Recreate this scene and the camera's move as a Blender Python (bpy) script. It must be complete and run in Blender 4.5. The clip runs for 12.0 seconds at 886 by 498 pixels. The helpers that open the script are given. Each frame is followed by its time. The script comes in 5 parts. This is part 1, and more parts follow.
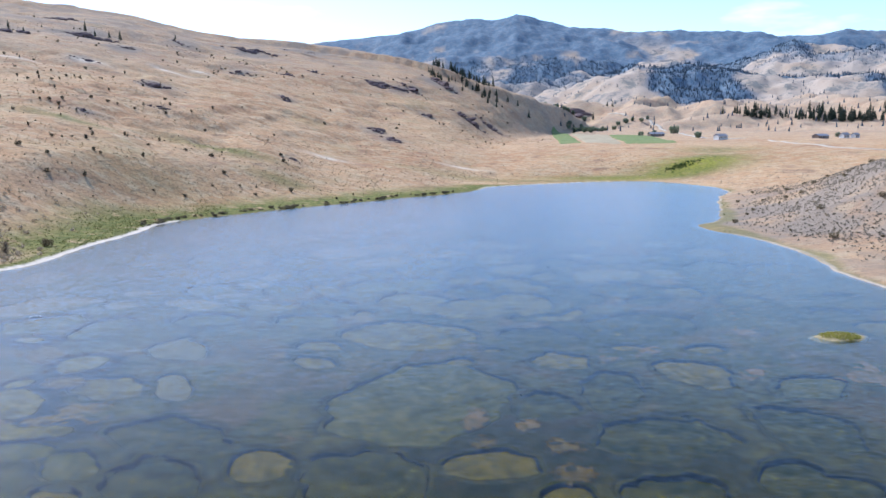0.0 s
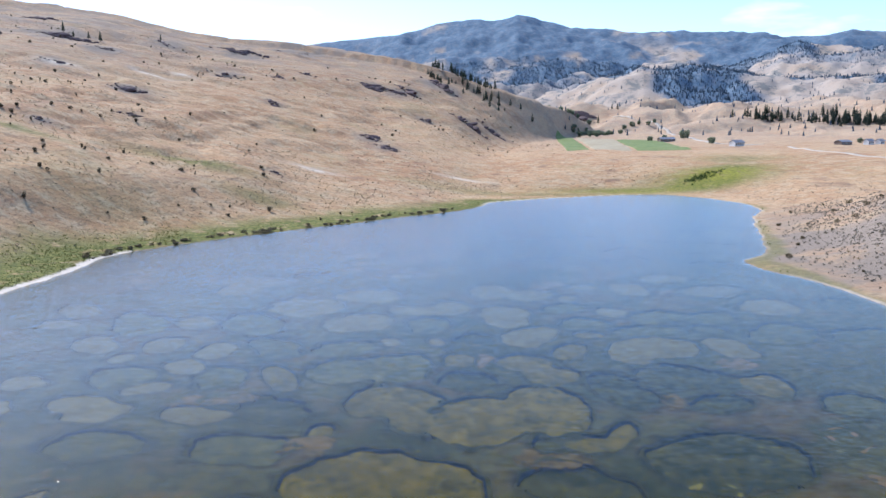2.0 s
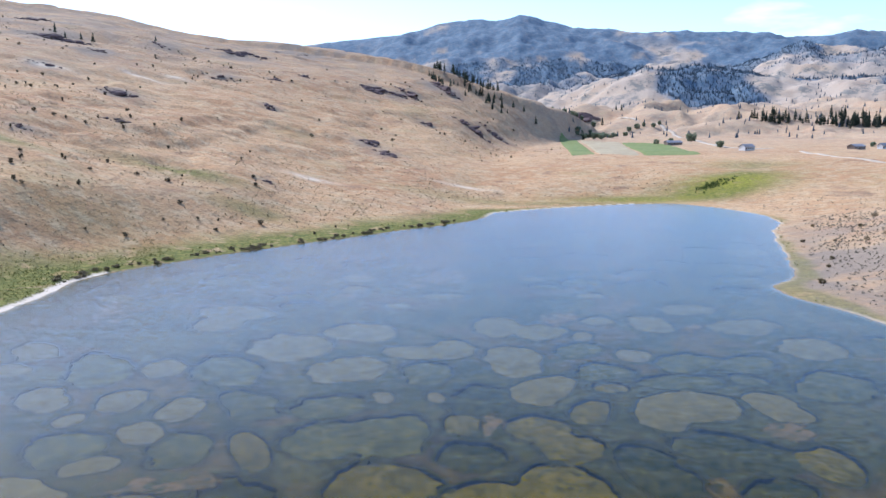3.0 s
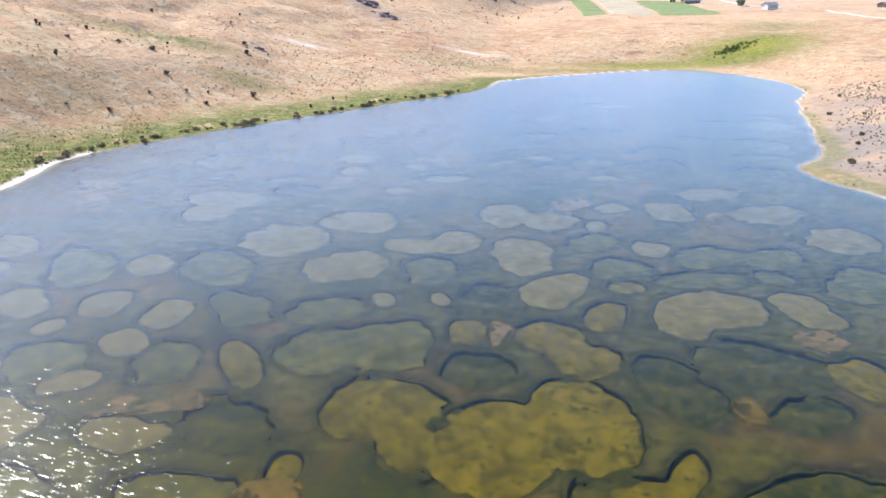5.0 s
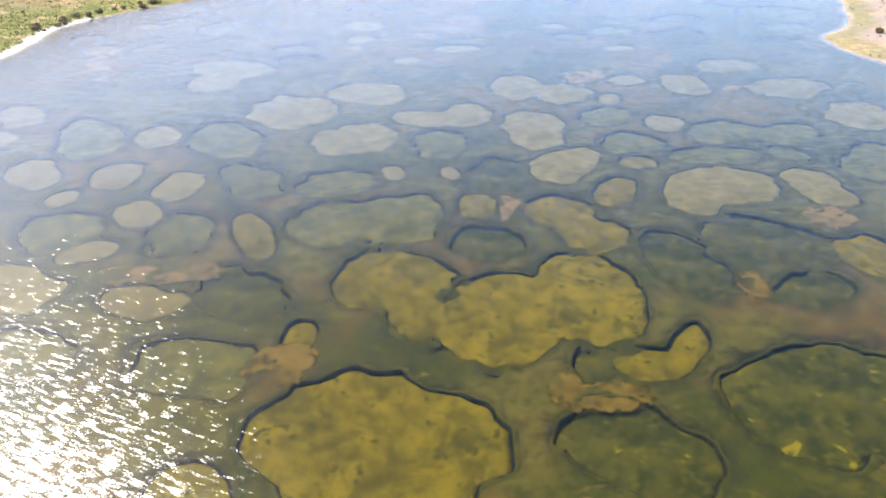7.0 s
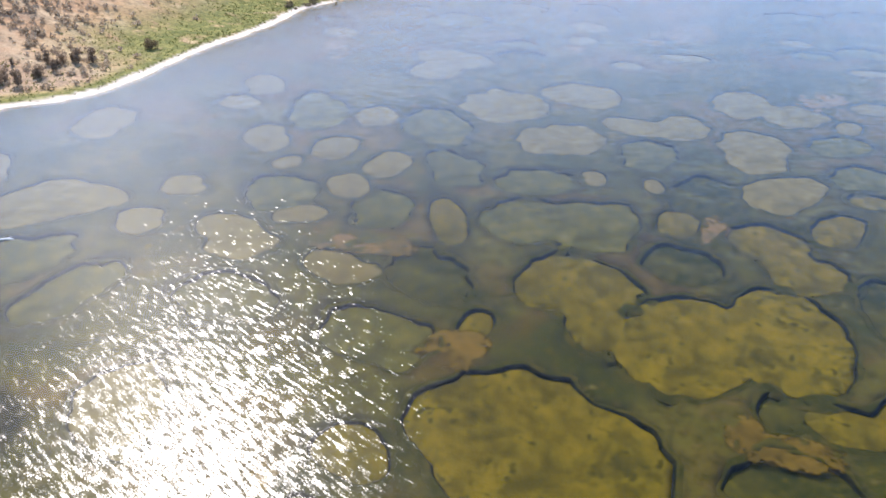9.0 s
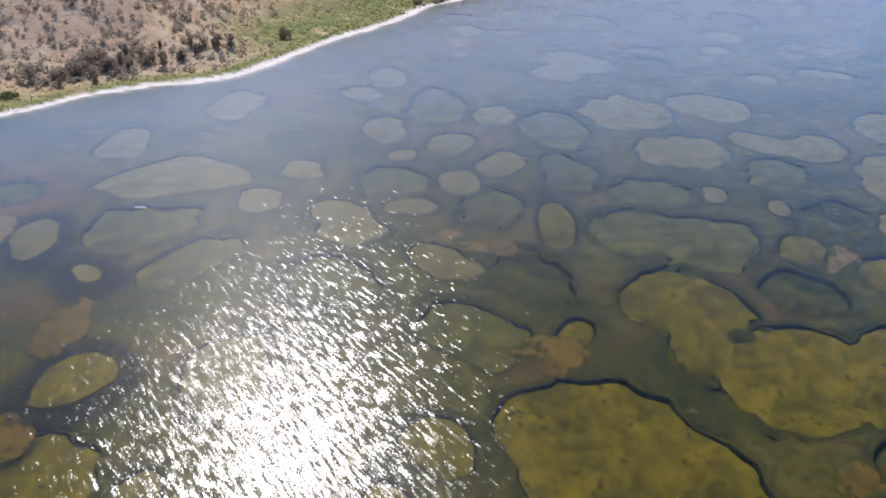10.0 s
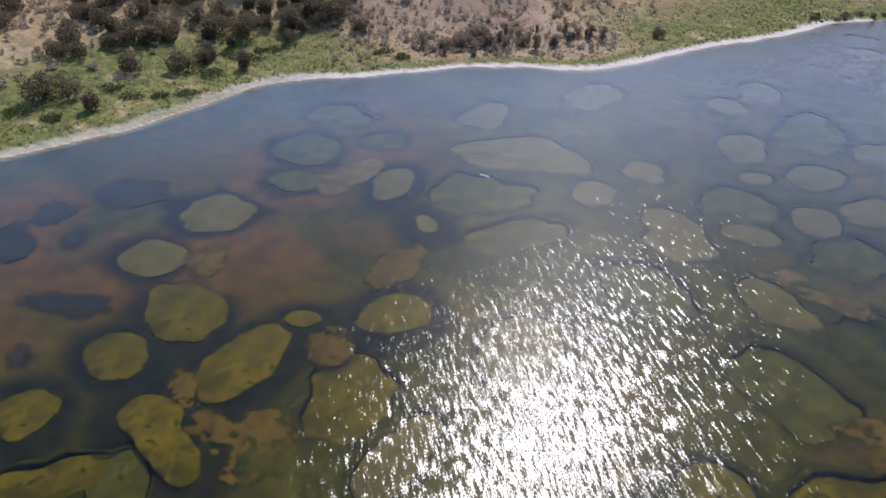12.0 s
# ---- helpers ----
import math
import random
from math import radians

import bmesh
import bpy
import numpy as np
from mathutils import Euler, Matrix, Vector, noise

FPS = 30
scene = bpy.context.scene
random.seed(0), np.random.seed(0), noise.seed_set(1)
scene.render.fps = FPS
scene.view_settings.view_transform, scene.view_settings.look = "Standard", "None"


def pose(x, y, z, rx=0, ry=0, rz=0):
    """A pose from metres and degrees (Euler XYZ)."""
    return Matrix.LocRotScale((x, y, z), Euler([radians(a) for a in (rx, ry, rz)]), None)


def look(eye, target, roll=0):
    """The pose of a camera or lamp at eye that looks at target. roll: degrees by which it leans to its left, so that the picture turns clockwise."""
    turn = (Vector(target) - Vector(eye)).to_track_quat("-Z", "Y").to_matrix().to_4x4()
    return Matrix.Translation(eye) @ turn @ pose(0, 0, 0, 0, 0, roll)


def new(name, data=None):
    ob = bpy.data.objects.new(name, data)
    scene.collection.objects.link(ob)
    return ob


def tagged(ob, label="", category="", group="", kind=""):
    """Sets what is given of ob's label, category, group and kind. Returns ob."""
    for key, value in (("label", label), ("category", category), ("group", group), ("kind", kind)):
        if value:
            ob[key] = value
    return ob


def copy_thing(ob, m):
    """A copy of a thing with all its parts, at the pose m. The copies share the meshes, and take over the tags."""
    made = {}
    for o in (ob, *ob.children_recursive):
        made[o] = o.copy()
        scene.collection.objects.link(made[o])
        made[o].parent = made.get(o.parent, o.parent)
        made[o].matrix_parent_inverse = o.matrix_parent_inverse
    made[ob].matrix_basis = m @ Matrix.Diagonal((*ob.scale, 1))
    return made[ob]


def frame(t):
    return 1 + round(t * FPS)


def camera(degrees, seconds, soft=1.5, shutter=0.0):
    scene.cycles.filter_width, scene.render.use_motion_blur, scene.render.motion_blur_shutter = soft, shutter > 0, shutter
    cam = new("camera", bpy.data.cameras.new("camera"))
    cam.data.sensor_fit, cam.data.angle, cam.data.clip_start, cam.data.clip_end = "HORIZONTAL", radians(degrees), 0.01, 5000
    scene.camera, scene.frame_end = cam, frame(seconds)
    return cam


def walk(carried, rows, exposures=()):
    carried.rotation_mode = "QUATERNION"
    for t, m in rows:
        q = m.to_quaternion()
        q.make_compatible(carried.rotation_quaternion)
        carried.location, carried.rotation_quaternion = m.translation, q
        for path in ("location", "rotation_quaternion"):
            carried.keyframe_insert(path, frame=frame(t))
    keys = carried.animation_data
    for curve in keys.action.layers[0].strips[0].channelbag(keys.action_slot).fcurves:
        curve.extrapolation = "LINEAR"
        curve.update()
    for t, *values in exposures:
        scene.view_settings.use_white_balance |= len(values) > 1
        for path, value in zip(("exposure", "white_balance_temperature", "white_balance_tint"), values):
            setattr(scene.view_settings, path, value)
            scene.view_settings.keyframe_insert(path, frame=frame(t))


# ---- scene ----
cam = camera(63.2, 12.0)
PATH = [
    (0, (-0.613, 3.919, 30.158), (-0.586, 5.893, 29.84), -0.6),
    (0.5, (-0.183, 13.798, 30.314), (-0.154, 15.772, 29.996), -0.6),
    (1, (0.217, 24.099, 30.791), (0.245, 26.073, 30.473), -0.6),
    (1.5, (0.635, 33.597, 32.518), (0.663, 35.571, 32.2), -0.6),
    (2, (1.129, 42.853, 34.618), (1.154, 44.828, 34.302), -0.6),
    (2.5, (1.508, 52.356, 36.81), (1.532, 54.331, 36.493), -0.6),
    (2.7, (1.586, 55.675, 37.345), (1.608, 57.65, 37.035), -0.6),
    (4.3, (1.906, 69.997, 39.694), (1.918, 71.933, 39.192), -0.7),
    (4.5, (1.836, 70.312, 39.696), (1.844, 72.234, 39.142), -0.8),
    (5, (1.775, 70.328, 39.734), (1.779, 72.21, 39.057), -0.9),
    (5.5, (1.703, 70.35, 39.788), (1.704, 72.185, 38.993), -0.8),
    (6, (1.642, 70.32, 39.92), (1.642, 72.1, 39.008), -0.8),
    (6.5, (1.669, 70.321, 39.873), (1.666, 72.056, 38.879), -0.8),
    (6.7, (1.622, 70.255, 39.852), (1.619, 71.99, 38.858), -0.9),
    (8.3, (1.395, 70.357, 39.801), (1.061, 72.06, 38.807), -0.5),
    (8.5, (1.467, 70.407, 39.788), (1.072, 72.098, 38.794), -0.5),
    (9, (1.551, 70.37, 39.83), (1.017, 72.023, 38.838), -0.4),
    (9.5, (1.562, 70.467, 39.818), (0.887, 72.068, 38.828), -0.3),
    (10, (1.482, 70.417, 39.699), (0.68, 71.959, 38.709), -0.0),
    (10.5, (1.286, 70.108, 39.809), (0.36, 71.577, 38.817), 0.2),
    (11, (1.175, 70.062, 39.878), (0.073, 71.4, 38.881), 0.7),
    (11.5, (1.341, 70.643, 39.569), (0.055, 71.804, 38.57), 0.6),
    (12, (0.298, 70.384, 39.188), (-1.131, 71.363, 38.188), 0.7),
]
walk(cam, [(t, look(eye, target, roll)) for t, eye, target, roll in PATH],
     [(0, 0.87, 5750, 10), (2.5, 0.88, 5800, 11), (4.5, 1.22, 6050, 12), (5.5, 1.66, 6450, 14), (6.5, 1.93, 6750, 15), (8.5, 1.68, 6550, 16), (9.5, 1.16, 6250, 16), (10.5, 0.73, 6000, 17), (12, 0.53, 6000, 18)])


SUN_AZ, SUN_EL = 44.3, 45.6   # degrees to the left of +y, degrees up
world = bpy.data.worlds.new("world")
scene.world = world
world.use_nodes = True
wn, wl = world.node_tree.nodes, world.node_tree.links
wn.clear()
sky = wn.new("ShaderNodeTexSky")
sky.sky_type, sky.sun_disc = "NISHITA", False
sky.sun_elevation, sky.sun_rotation = radians(SUN_EL), radians(-SUN_AZ)
sky.altitude, sky.air_density, sky.dust_density, sky.ozone_density = 600.0, 1.0, 0.95, 3.4
wc = wn.new("ShaderNodeTexCoord")
wm = wn.new("ShaderNodeMapping")
wm.inputs["Scale"].default_value = (2.2, 2.2, 9.0)
wz = wn.new("ShaderNodeTexNoise")
wz.inputs["Scale"].default_value, wz.inputs["Detail"].default_value = 1.6, 6.0
wr = wn.new("ShaderNodeMapRange")
wr.inputs["From Min"].default_value, wr.inputs["From Max"].default_value = 0.62, 0.86
wx = wn.new("ShaderNodeMixRGB")
wx.inputs["Color2"].default_value = (7.5, 7.7, 8.0, 1)
wb = wn.new("ShaderNodeBackground")
wb.inputs["Strength"].default_value = 0.15
wo = wn.new("ShaderNodeOutputWorld")
wl.new(wc.outputs["Generated"], wm.inputs["Vector"])
wl.new(wm.outputs["Vector"], wz.inputs["Vector"])
wl.new(wz.outputs["Fac"], wr.inputs["Value"])
wl.new(wr.outputs["Result"], wx.inputs["Fac"])
wl.new(sky.outputs["Color"], wx.inputs["Color1"])
wl.new(wx.outputs["Color"], wb.inputs["Color"])
wl.new(wb.outputs["Background"], wo.inputs["Surface"])
sun_data = bpy.data.lights.new("sun", "SUN")
sun_data.energy, sun_data.angle, sun_data.color = 3.2, radians(0.53), (1.0, 0.95, 0.88)
sun = new("sun", sun_data)
sun.matrix_world = look((-300 * math.sin(radians(SUN_AZ)), 300 * math.cos(radians(SUN_AZ)), 300 * math.tan(radians(SUN_EL))), (0, 0, 0))

# ---- materials ----


class Mat:
    """A node material with short ways to make its nodes."""

    def __init__(self, name, rough=0.9, spec=0.2):
        self.m = bpy.data.materials.new(name)
        self.m.use_nodes = True
        self.t = self.m.node_tree
        self.b = self.t.nodes["Principled BSDF"]
        self.b.inputs["Roughness"].default_value = rough
        self.b.inputs["Specular IOR Level"].default_value = spec
        self.co = self.t.nodes.new("ShaderNodeTexCoord").outputs["Object"]

    def link(self, a, b):
        self.t.links.new(a, b)

    def noise(self, scale, detail=4.0, rough=0.55, stretch=None, distort=0.0):
        n = self.t.nodes.new("ShaderNodeTexNoise")
        n.inputs["Scale"].default_value, n.inputs["Detail"].default_value = scale, detail
        n.inputs["Roughness"].default_value, n.inputs["Distortion"].default_value = rough, distort
        v = self.co
        if stretch:
            mp = self.t.nodes.new("ShaderNodeMapping")
            mp.inputs["Scale"].default_value = stretch
            self.link(v, mp.inputs["Vector"])
            v = mp.outputs["Vector"]
        self.link(v, n.inputs["Vector"])
        return n.outputs["Fac"]

    def attr(self, name):
        n = self.t.nodes.new("ShaderNodeAttribute")
        n.attribute_name = name
        return n.outputs["Fac"]

    def ramp(self, v, lo, hi, a=0.0, b=1.0):
        n = self.t.nodes.new("ShaderNodeMapRange")
        n.interpolation_type = "SMOOTHSTEP"
        for k, x in (("From Min", lo), ("From Max", hi), ("To Min", a), ("To Max", b)):
            n.inputs[k].default_value = x
        self.link(v, n.inputs["Value"])
        return n.outputs["Result"]

    def math(self, op, a, b):
        n = self.t.nodes.new("ShaderNodeMath")
        n.operation = op
        for i, x in enumerate((a, b)):
            if isinstance(x, (int, float)):
                n.inputs[i].default_value = x
            else:
                self.link(x, n.inputs[i])
        return n.outputs[0]

    def mix(self, f, a, b):
        n = self.t.nodes.new("ShaderNodeMixRGB")
        for s, x in zip(("Fac", "Color1", "Color2"), (f, a, b)):
            if isinstance(x, tuple):
                n.inputs[s].default_value = (*x, 1)
            elif isinstance(x, (int, float)):
                n.inputs[s].default_value = x
            else:
                self.link(x, n.inputs[s])
        return n.outputs[0]

    def random(self):
        return self.t.nodes.new("ShaderNodeObjectInfo").outputs["Random"]

    def island(self):
        return self.t.nodes.new("ShaderNodeNewGeometry").outputs["Random Per Island"]

    def bump(self, v, strength, distance):
        n = self.t.nodes.new("ShaderNodeBump")
        n.inputs["Strength"].default_value, n.inputs["Distance"].default_value = strength, distance
        self.link(v, n.inputs["Height"])
        self.link(n.outputs["Normal"], self.b.inputs["Normal"])
        return n.outputs["Normal"]

    def colour(self, c):
        if isinstance(c, tuple):
            self.b.inputs["Base Color"].default_value = (*c, 1)
        else:
            self.link(c, self.b.inputs["Base Color"])
        return self


def speckled(name, a, b, scale, rough=0.9, bump=0.3, dist=0.05, detail=5.0):
    """Two tones mixed by noise at two scales, with relief."""
    m = Mat(name, rough)
    f = m.math("ADD", m.math("MULTIPLY", m.noise(scale, detail), 0.6), m.math("MULTIPLY", m.noise(scale * 0.17, 3), 0.4))
    m.colour(m.mix(m.ramp(f, 0.36, 0.64), a, b))
    m.bump(m.noise(scale * 1.7, 4), bump, dist)
    return m.m


def ground_material():
    m = Mat("dry_grass_ground", 0.95, 0.1)
    # dry grass, from straw to reddish, at three scales
    c = m.mix(m.ramp(m.noise(0.018, 5, 0.6), 0.38, 0.62), (0.405, 0.232, 0.122), (0.475, 0.302, 0.164))
    c = m.mix(m.ramp(m.noise(0.11, 5, 0.65, (1, 1.6, 1)), 0.42, 0.66), c, (0.485, 0.352, 0.212))
    c = m.mix(m.ramp(m.noise(0.35, 5, 0.7), 0.48, 0.66, 0, 0.65), c, (0.225, 0.155, 0.098))
    c = m.mix(m.ramp(m.noise(0.85, 5, 0.75), 0.50, 0.64, 0, 0.6), c, (0.180, 0.112, 0.064))
    # rusty ledges and bands that follow the slope's level
    c = m.mix(m.ramp(m.noise(0.022, 7, 0.7, (0.7, 0.7, 7.0)), 0.54, 0.68, 0, 0.4), c, (0.300, 0.165, 0.105))
    c = m.mix(m.ramp(m.noise(0.028, 6, 0.7), 0.53, 0.68, 0, 0.25), c, (0.27, 0.235, 0.10))
    c = m.mix(m.ramp(m.noise(0.05, 6, 0.7, (0.6, 0.6, 6.0)), 0.56, 0.68, 0, 0.5), c, (0.155, 0.098, 0.075))
    # bare purple-grey stony ground high up
    stony = m.math("MULTIPLY", m.attr("stony"), m.ramp(m.noise(0.03, 6, 0.65), 0.4, 0.6, 0.35, 1.0))
    c = m.mix(stony, c, (0.235, 0.186, 0.145))
    # far slopes paled with distance: haze put into the ground colour
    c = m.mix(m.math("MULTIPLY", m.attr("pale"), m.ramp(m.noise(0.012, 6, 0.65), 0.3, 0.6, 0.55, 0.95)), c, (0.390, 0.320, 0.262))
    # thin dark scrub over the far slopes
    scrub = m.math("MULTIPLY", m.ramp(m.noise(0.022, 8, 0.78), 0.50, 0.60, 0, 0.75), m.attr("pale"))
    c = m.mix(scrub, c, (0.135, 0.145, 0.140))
    # green grass by the water and in damp hollows
    lush = m.math("MULTIPLY", m.attr("lush"), m.ramp(m.noise(0.16, 5, 0.65), 0.26, 0.48))
    g = m.mix(m.ramp(m.noise(0.5, 4, 0.6), 0.35, 0.65), (0.098, 0.110, 0.028), (0.205, 0.192, 0.056))
    g = m.mix(m.ramp(m.noise(1.4, 4, 0.7), 0.46, 0.62, 0, 0.75), g, (0.082, 0.088, 0.032))
    c = m.mix(lush, c, g)
    # yellow-green sedge in the wet meadow
    sedge = m.math("MULTIPLY", m.attr("sedge"), m.ramp(m.noise(0.2, 5, 0.65), 0.30, 0.5))
    c = m.mix(sedge, c, m.mix(m.ramp(m.noise(0.6, 5, 0.7), 0.4, 0.6), (0.255, 0.240, 0.036), (0.150, 0.150, 0.030)))
    # conifer woods, with the blue of distant haze put into their colour
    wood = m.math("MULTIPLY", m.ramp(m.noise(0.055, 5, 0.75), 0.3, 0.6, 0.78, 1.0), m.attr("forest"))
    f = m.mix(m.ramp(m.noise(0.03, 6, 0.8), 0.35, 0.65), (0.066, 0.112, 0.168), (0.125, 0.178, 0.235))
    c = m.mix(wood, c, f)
    # bare earth scars
    c = m.mix(m.math("MULTIPLY", m.attr("bare"), m.ramp(m.noise(0.25, 5, 0.65), 0.3, 0.5)), c, (0.58, 0.48, 0.37))
    # salt crust and wet mud at the rim, undercut bank's shade in mud colour
    salt = m.math("MULTIPLY", m.attr("salt"), m.ramp(m.noise(0.5, 4, 0.6), 0.25, 0.5, 0.55, 1.0))
    c = m.mix(salt, c, (0.57, 0.49, 0.41))
    c = m.mix(m.attr("wet_shade"), c, (0.12, 0.10, 0.06))
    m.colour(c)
    h = m.math("ADD", m.noise(0.8, 5, 0.7), m.math("MULTIPLY", m.noise(0.12, 5, 0.65), 3.0))
    m.bump(h, 0.7, 0.5)
    return m.m


def bed_material():
    m = Mat("lake_mud", 0.9, 0.0)
    c = m.mix(m.ramp(m.noise(0.07, 7, 0.7), 0.38, 0.62), (0.046, 0.052, 0.008), (0.108, 0.096, 0.016))
    c = m.mix(m.ramp(m.noise(0.05, 6, 0.7, (1, 1.4, 1)), 0.52, 0.66, 0, 0.6), c, (0.110, 0.076, 0.020))
    c = m.mix(m.ramp(m.noise(0.19, 7, 0.75, None, 0.8), 0.54, 0.64, 0, 0.7), c, (0.030, 0.038, 0.013))
    c = m.mix(m.ramp(m.noise(0.6, 7, 0.78), 0.48, 0.60, 0, 0.7), c, (0.036, 0.038, 0.008))
    c = m.mix(m.ramp(m.noise(1.1, 5, 0.7, None, 1.5), 0.54, 0.64, 0, 0.7), c, (0.115, 0.092, 0.012))
    # small pink and straw-coloured bits of crust between the pools
    c = m.mix(m.ramp(m.noise(0.30, 6, 0.72, (1, 1.3, 1), 0.9), 0.58, 0.65, 0, 0.75), c, m.mix(m.ramp(m.noise(0.09, 3), 0.45, 0.55), (0.160, 0.104, 0.042), (0.150, 0.124, 0.030)))
    c = m.mix(m.ramp(m.noise(2.2, 6, 0.75), 0.53, 0.64, 0, 0.6), c, (0.030, 0.030, 0.006))
    c = m.mix(m.attr("amber"), c, m.mix(m.ramp(m.noise(0.4, 7, 0.72), 0.42, 0.6), (0.170, 0.085, 0.022), (0.105, 0.060, 0.018)))
    # dark silt, and the pool rims' shade painted in the same tone
    c = m.mix(m.attr("silt_shade"), c, m.mix(m.ramp(m.noise(0.7, 5), 0.4, 0.6), (0.012, 0.014, 0.013), (0.024, 0.025, 0.016)))
    m.colour(c)
    m.bump(m.noise(1.5, 5, 0.7), 0.6, 0.2)
    return m.m


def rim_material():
    """Pool walls with their shade put in as blue-black colour, olive mud on their lips."""
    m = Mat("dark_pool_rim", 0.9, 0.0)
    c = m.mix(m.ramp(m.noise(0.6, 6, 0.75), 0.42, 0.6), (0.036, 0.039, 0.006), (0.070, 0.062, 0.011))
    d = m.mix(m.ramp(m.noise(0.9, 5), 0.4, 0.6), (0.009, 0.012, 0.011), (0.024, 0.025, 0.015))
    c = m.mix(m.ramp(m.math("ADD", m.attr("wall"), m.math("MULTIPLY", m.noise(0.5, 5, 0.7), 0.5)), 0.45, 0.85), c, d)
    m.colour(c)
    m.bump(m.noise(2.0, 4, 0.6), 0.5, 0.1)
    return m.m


def mat_material(name, a, b, spot, cover, worn=False, vary=0.25, clumps=False):
    """Algae and salt mud on a pool's floor: two tones, darker tufts, each pool a little apart from the next."""
    m = Mat(name, 0.9, 0.0)
    c = m.mix(m.ramp(m.noise(0.45, 8, 0.75), 0.42, 0.58), a, b)
    c = m.mix(m.ramp(m.noise(0.22, 7, 0.75, None, 1.0), 0.43, 0.62, 0, cover * 0.75), c, spot)
    c = m.mix(m.ramp(m.noise(0.31, 6, 0.7, None, 1.8), 0.56, 0.68, 0, 0.55), c, b)
    c = m.mix(m.ramp(m.noise(0.9, 4, 0.6), 0.57, 0.66, 0, cover), c, spot)
    c = m.mix(m.ramp(m.noise(2.6, 5, 0.7), 0.58, 0.66, 0, 0.65 * cover), c, spot)
    c = m.mix(m.math("MULTIPLY", m.random(), vary), c, spot)
    if clumps:
        # bright tufts of weed in twos and threes
        c = m.mix(m.ramp(m.noise(0.42, 6, 0.62, None, 0.6), 0.60, 0.66, 0, 0.9), c, (0.215, 0.172, 0.010))
    m.colour(c)
    m.bump(m.noise(2.0, 4, 0.6), 0.5, 0.1)
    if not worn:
        # shade at the wall's foot put into the colour: edge takes the spot tone
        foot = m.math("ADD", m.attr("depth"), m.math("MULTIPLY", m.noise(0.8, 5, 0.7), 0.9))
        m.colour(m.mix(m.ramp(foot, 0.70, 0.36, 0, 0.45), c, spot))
    if worn:
        # the growth thins out towards its edge
        cling = m.math("ADD", m.noise(1.1, 7, 0.72), m.math("MULTIPLY", m.attr("depth"), 0.17))
        m.link(m.ramp(cling, 0.50, 0.62), m.b.inputs["Alpha"])
    return m.m


def water_material():
    m = Mat("lake_water")
    t = m.t
    out = [n for n in t.nodes if n.type == "OUTPUT_MATERIAL"][0]
    t.nodes.remove(m.b)
    # wind ripples: each point of the surface leans by the noise's slope, on two scales of wave
    def lean(scale, detail, stretch, amount, turn=45):
        turned = t.nodes.new("ShaderNodeMapping")
        turned.inputs["Rotation"].default_value = (0, 0, radians(-turn))
        mp = t.nodes.new("ShaderNodeMapping")
        mp.inputs["Scale"].default_value = stretch
        n = t.nodes.new("ShaderNodeTexNoise")
        n.inputs["Scale"].default_value, n.inputs["Detail"].default_value = scale, detail
        sub = t.nodes.new("ShaderNodeVectorMath")
        sub.operation = "SUBTRACT"
        sub.inputs[1].default_value = (0.5, 0.5, 0.5)
        mul = t.nodes.new("ShaderNodeVectorMath")
        mul.operation = "MULTIPLY"
        mul.inputs[1].default_value = amount
        back = t.nodes.new("ShaderNodeMapping")
        back.inputs["Rotation"].default_value = (0, 0, radians(turn))
        m.link(m.co, turned.inputs["Vector"])
        m.link(turned.outputs["Vector"], mp.inputs["Vector"])
        m.link(mp.outputs["Vector"], n.inputs["Vector"])
        m.link(n.outputs["Color"], sub.inputs[0])
        m.link(sub.outputs[0], mul.inputs[0])
        m.link(mul.outputs[0], back.inputs["Vector"])
        return back.outputs["Vector"]

    def total(a, b):
        n = t.nodes.new("ShaderNodeVectorMath")
        n.operation = "ADD"
        for i, q in enumerate((a, b)):
            if isinstance(q, tuple):
                n.inputs[i].default_value = q
            else:
                m.link(q, n.inputs[i])
        return n.outputs[0]

    waves = total(lean(1.5, 1.5, (1.9, 0.42, 1), (0.56, 0.20, 0), 65), lean(6.5, 1.0, (1.5, 0.6, 1), (0.36, 0.15, 0), 60))
    soft = t.nodes.new("ShaderNodeVectorMath")
    soft.operation = "MULTIPLY_ADD"
    soft.inputs[1].default_value, soft.inputs[2].default_value = (0.32, 0.32, 0.32), (0, 0, 1)
    m.link(total(waves, lean(4.4, 0.5, (0.11, 1.0, 1), (0.03, 0.40, 0), 4)), soft.inputs[0])
    calm = t.nodes.new("ShaderNodeVectorMath")
    calm.operation = "NORMALIZE"
    m.link(soft.outputs[0], calm.inputs[0])
    waves = total(waves, (0, 0, 1))
    bp = t.nodes.new("ShaderNodeVectorMath")
    bp.operation = "NORMALIZE"
    m.link(waves, bp.inputs[0])
    gl = t.nodes.new("ShaderNodeBsdfGlossy")
    gl.distribution = "BECKMANN"
    gl.inputs["Roughness"].default_value = 0.24
    haze = t.nodes.new("ShaderNodeBsdfGlossy")
    haze.distribution = "BECKMANN"
    haze.inputs["Roughness"].default_value = 0.34
    both = t.nodes.new("ShaderNodeMixShader")
    both.inputs["Fac"].default_value = 0.16
    m.link(gl.outputs["BSDF"], both.inputs[1])
    m.link(haze.outputs["BSDF"], both.inputs[2])
    tr = t.nodes.new("ShaderNodeBsdfTransparent")
    tr.inputs["Color"].default_value = (0.72, 0.715, 0.53, 1)
    fr = t.nodes.new("ShaderNodeLayerWeight")
    fr.inputs["Blend"].default_value = 0.5
    mx = t.nodes.new("ShaderNodeMixShader")
    m.link(bp.outputs["Vector"], gl.inputs["Normal"])
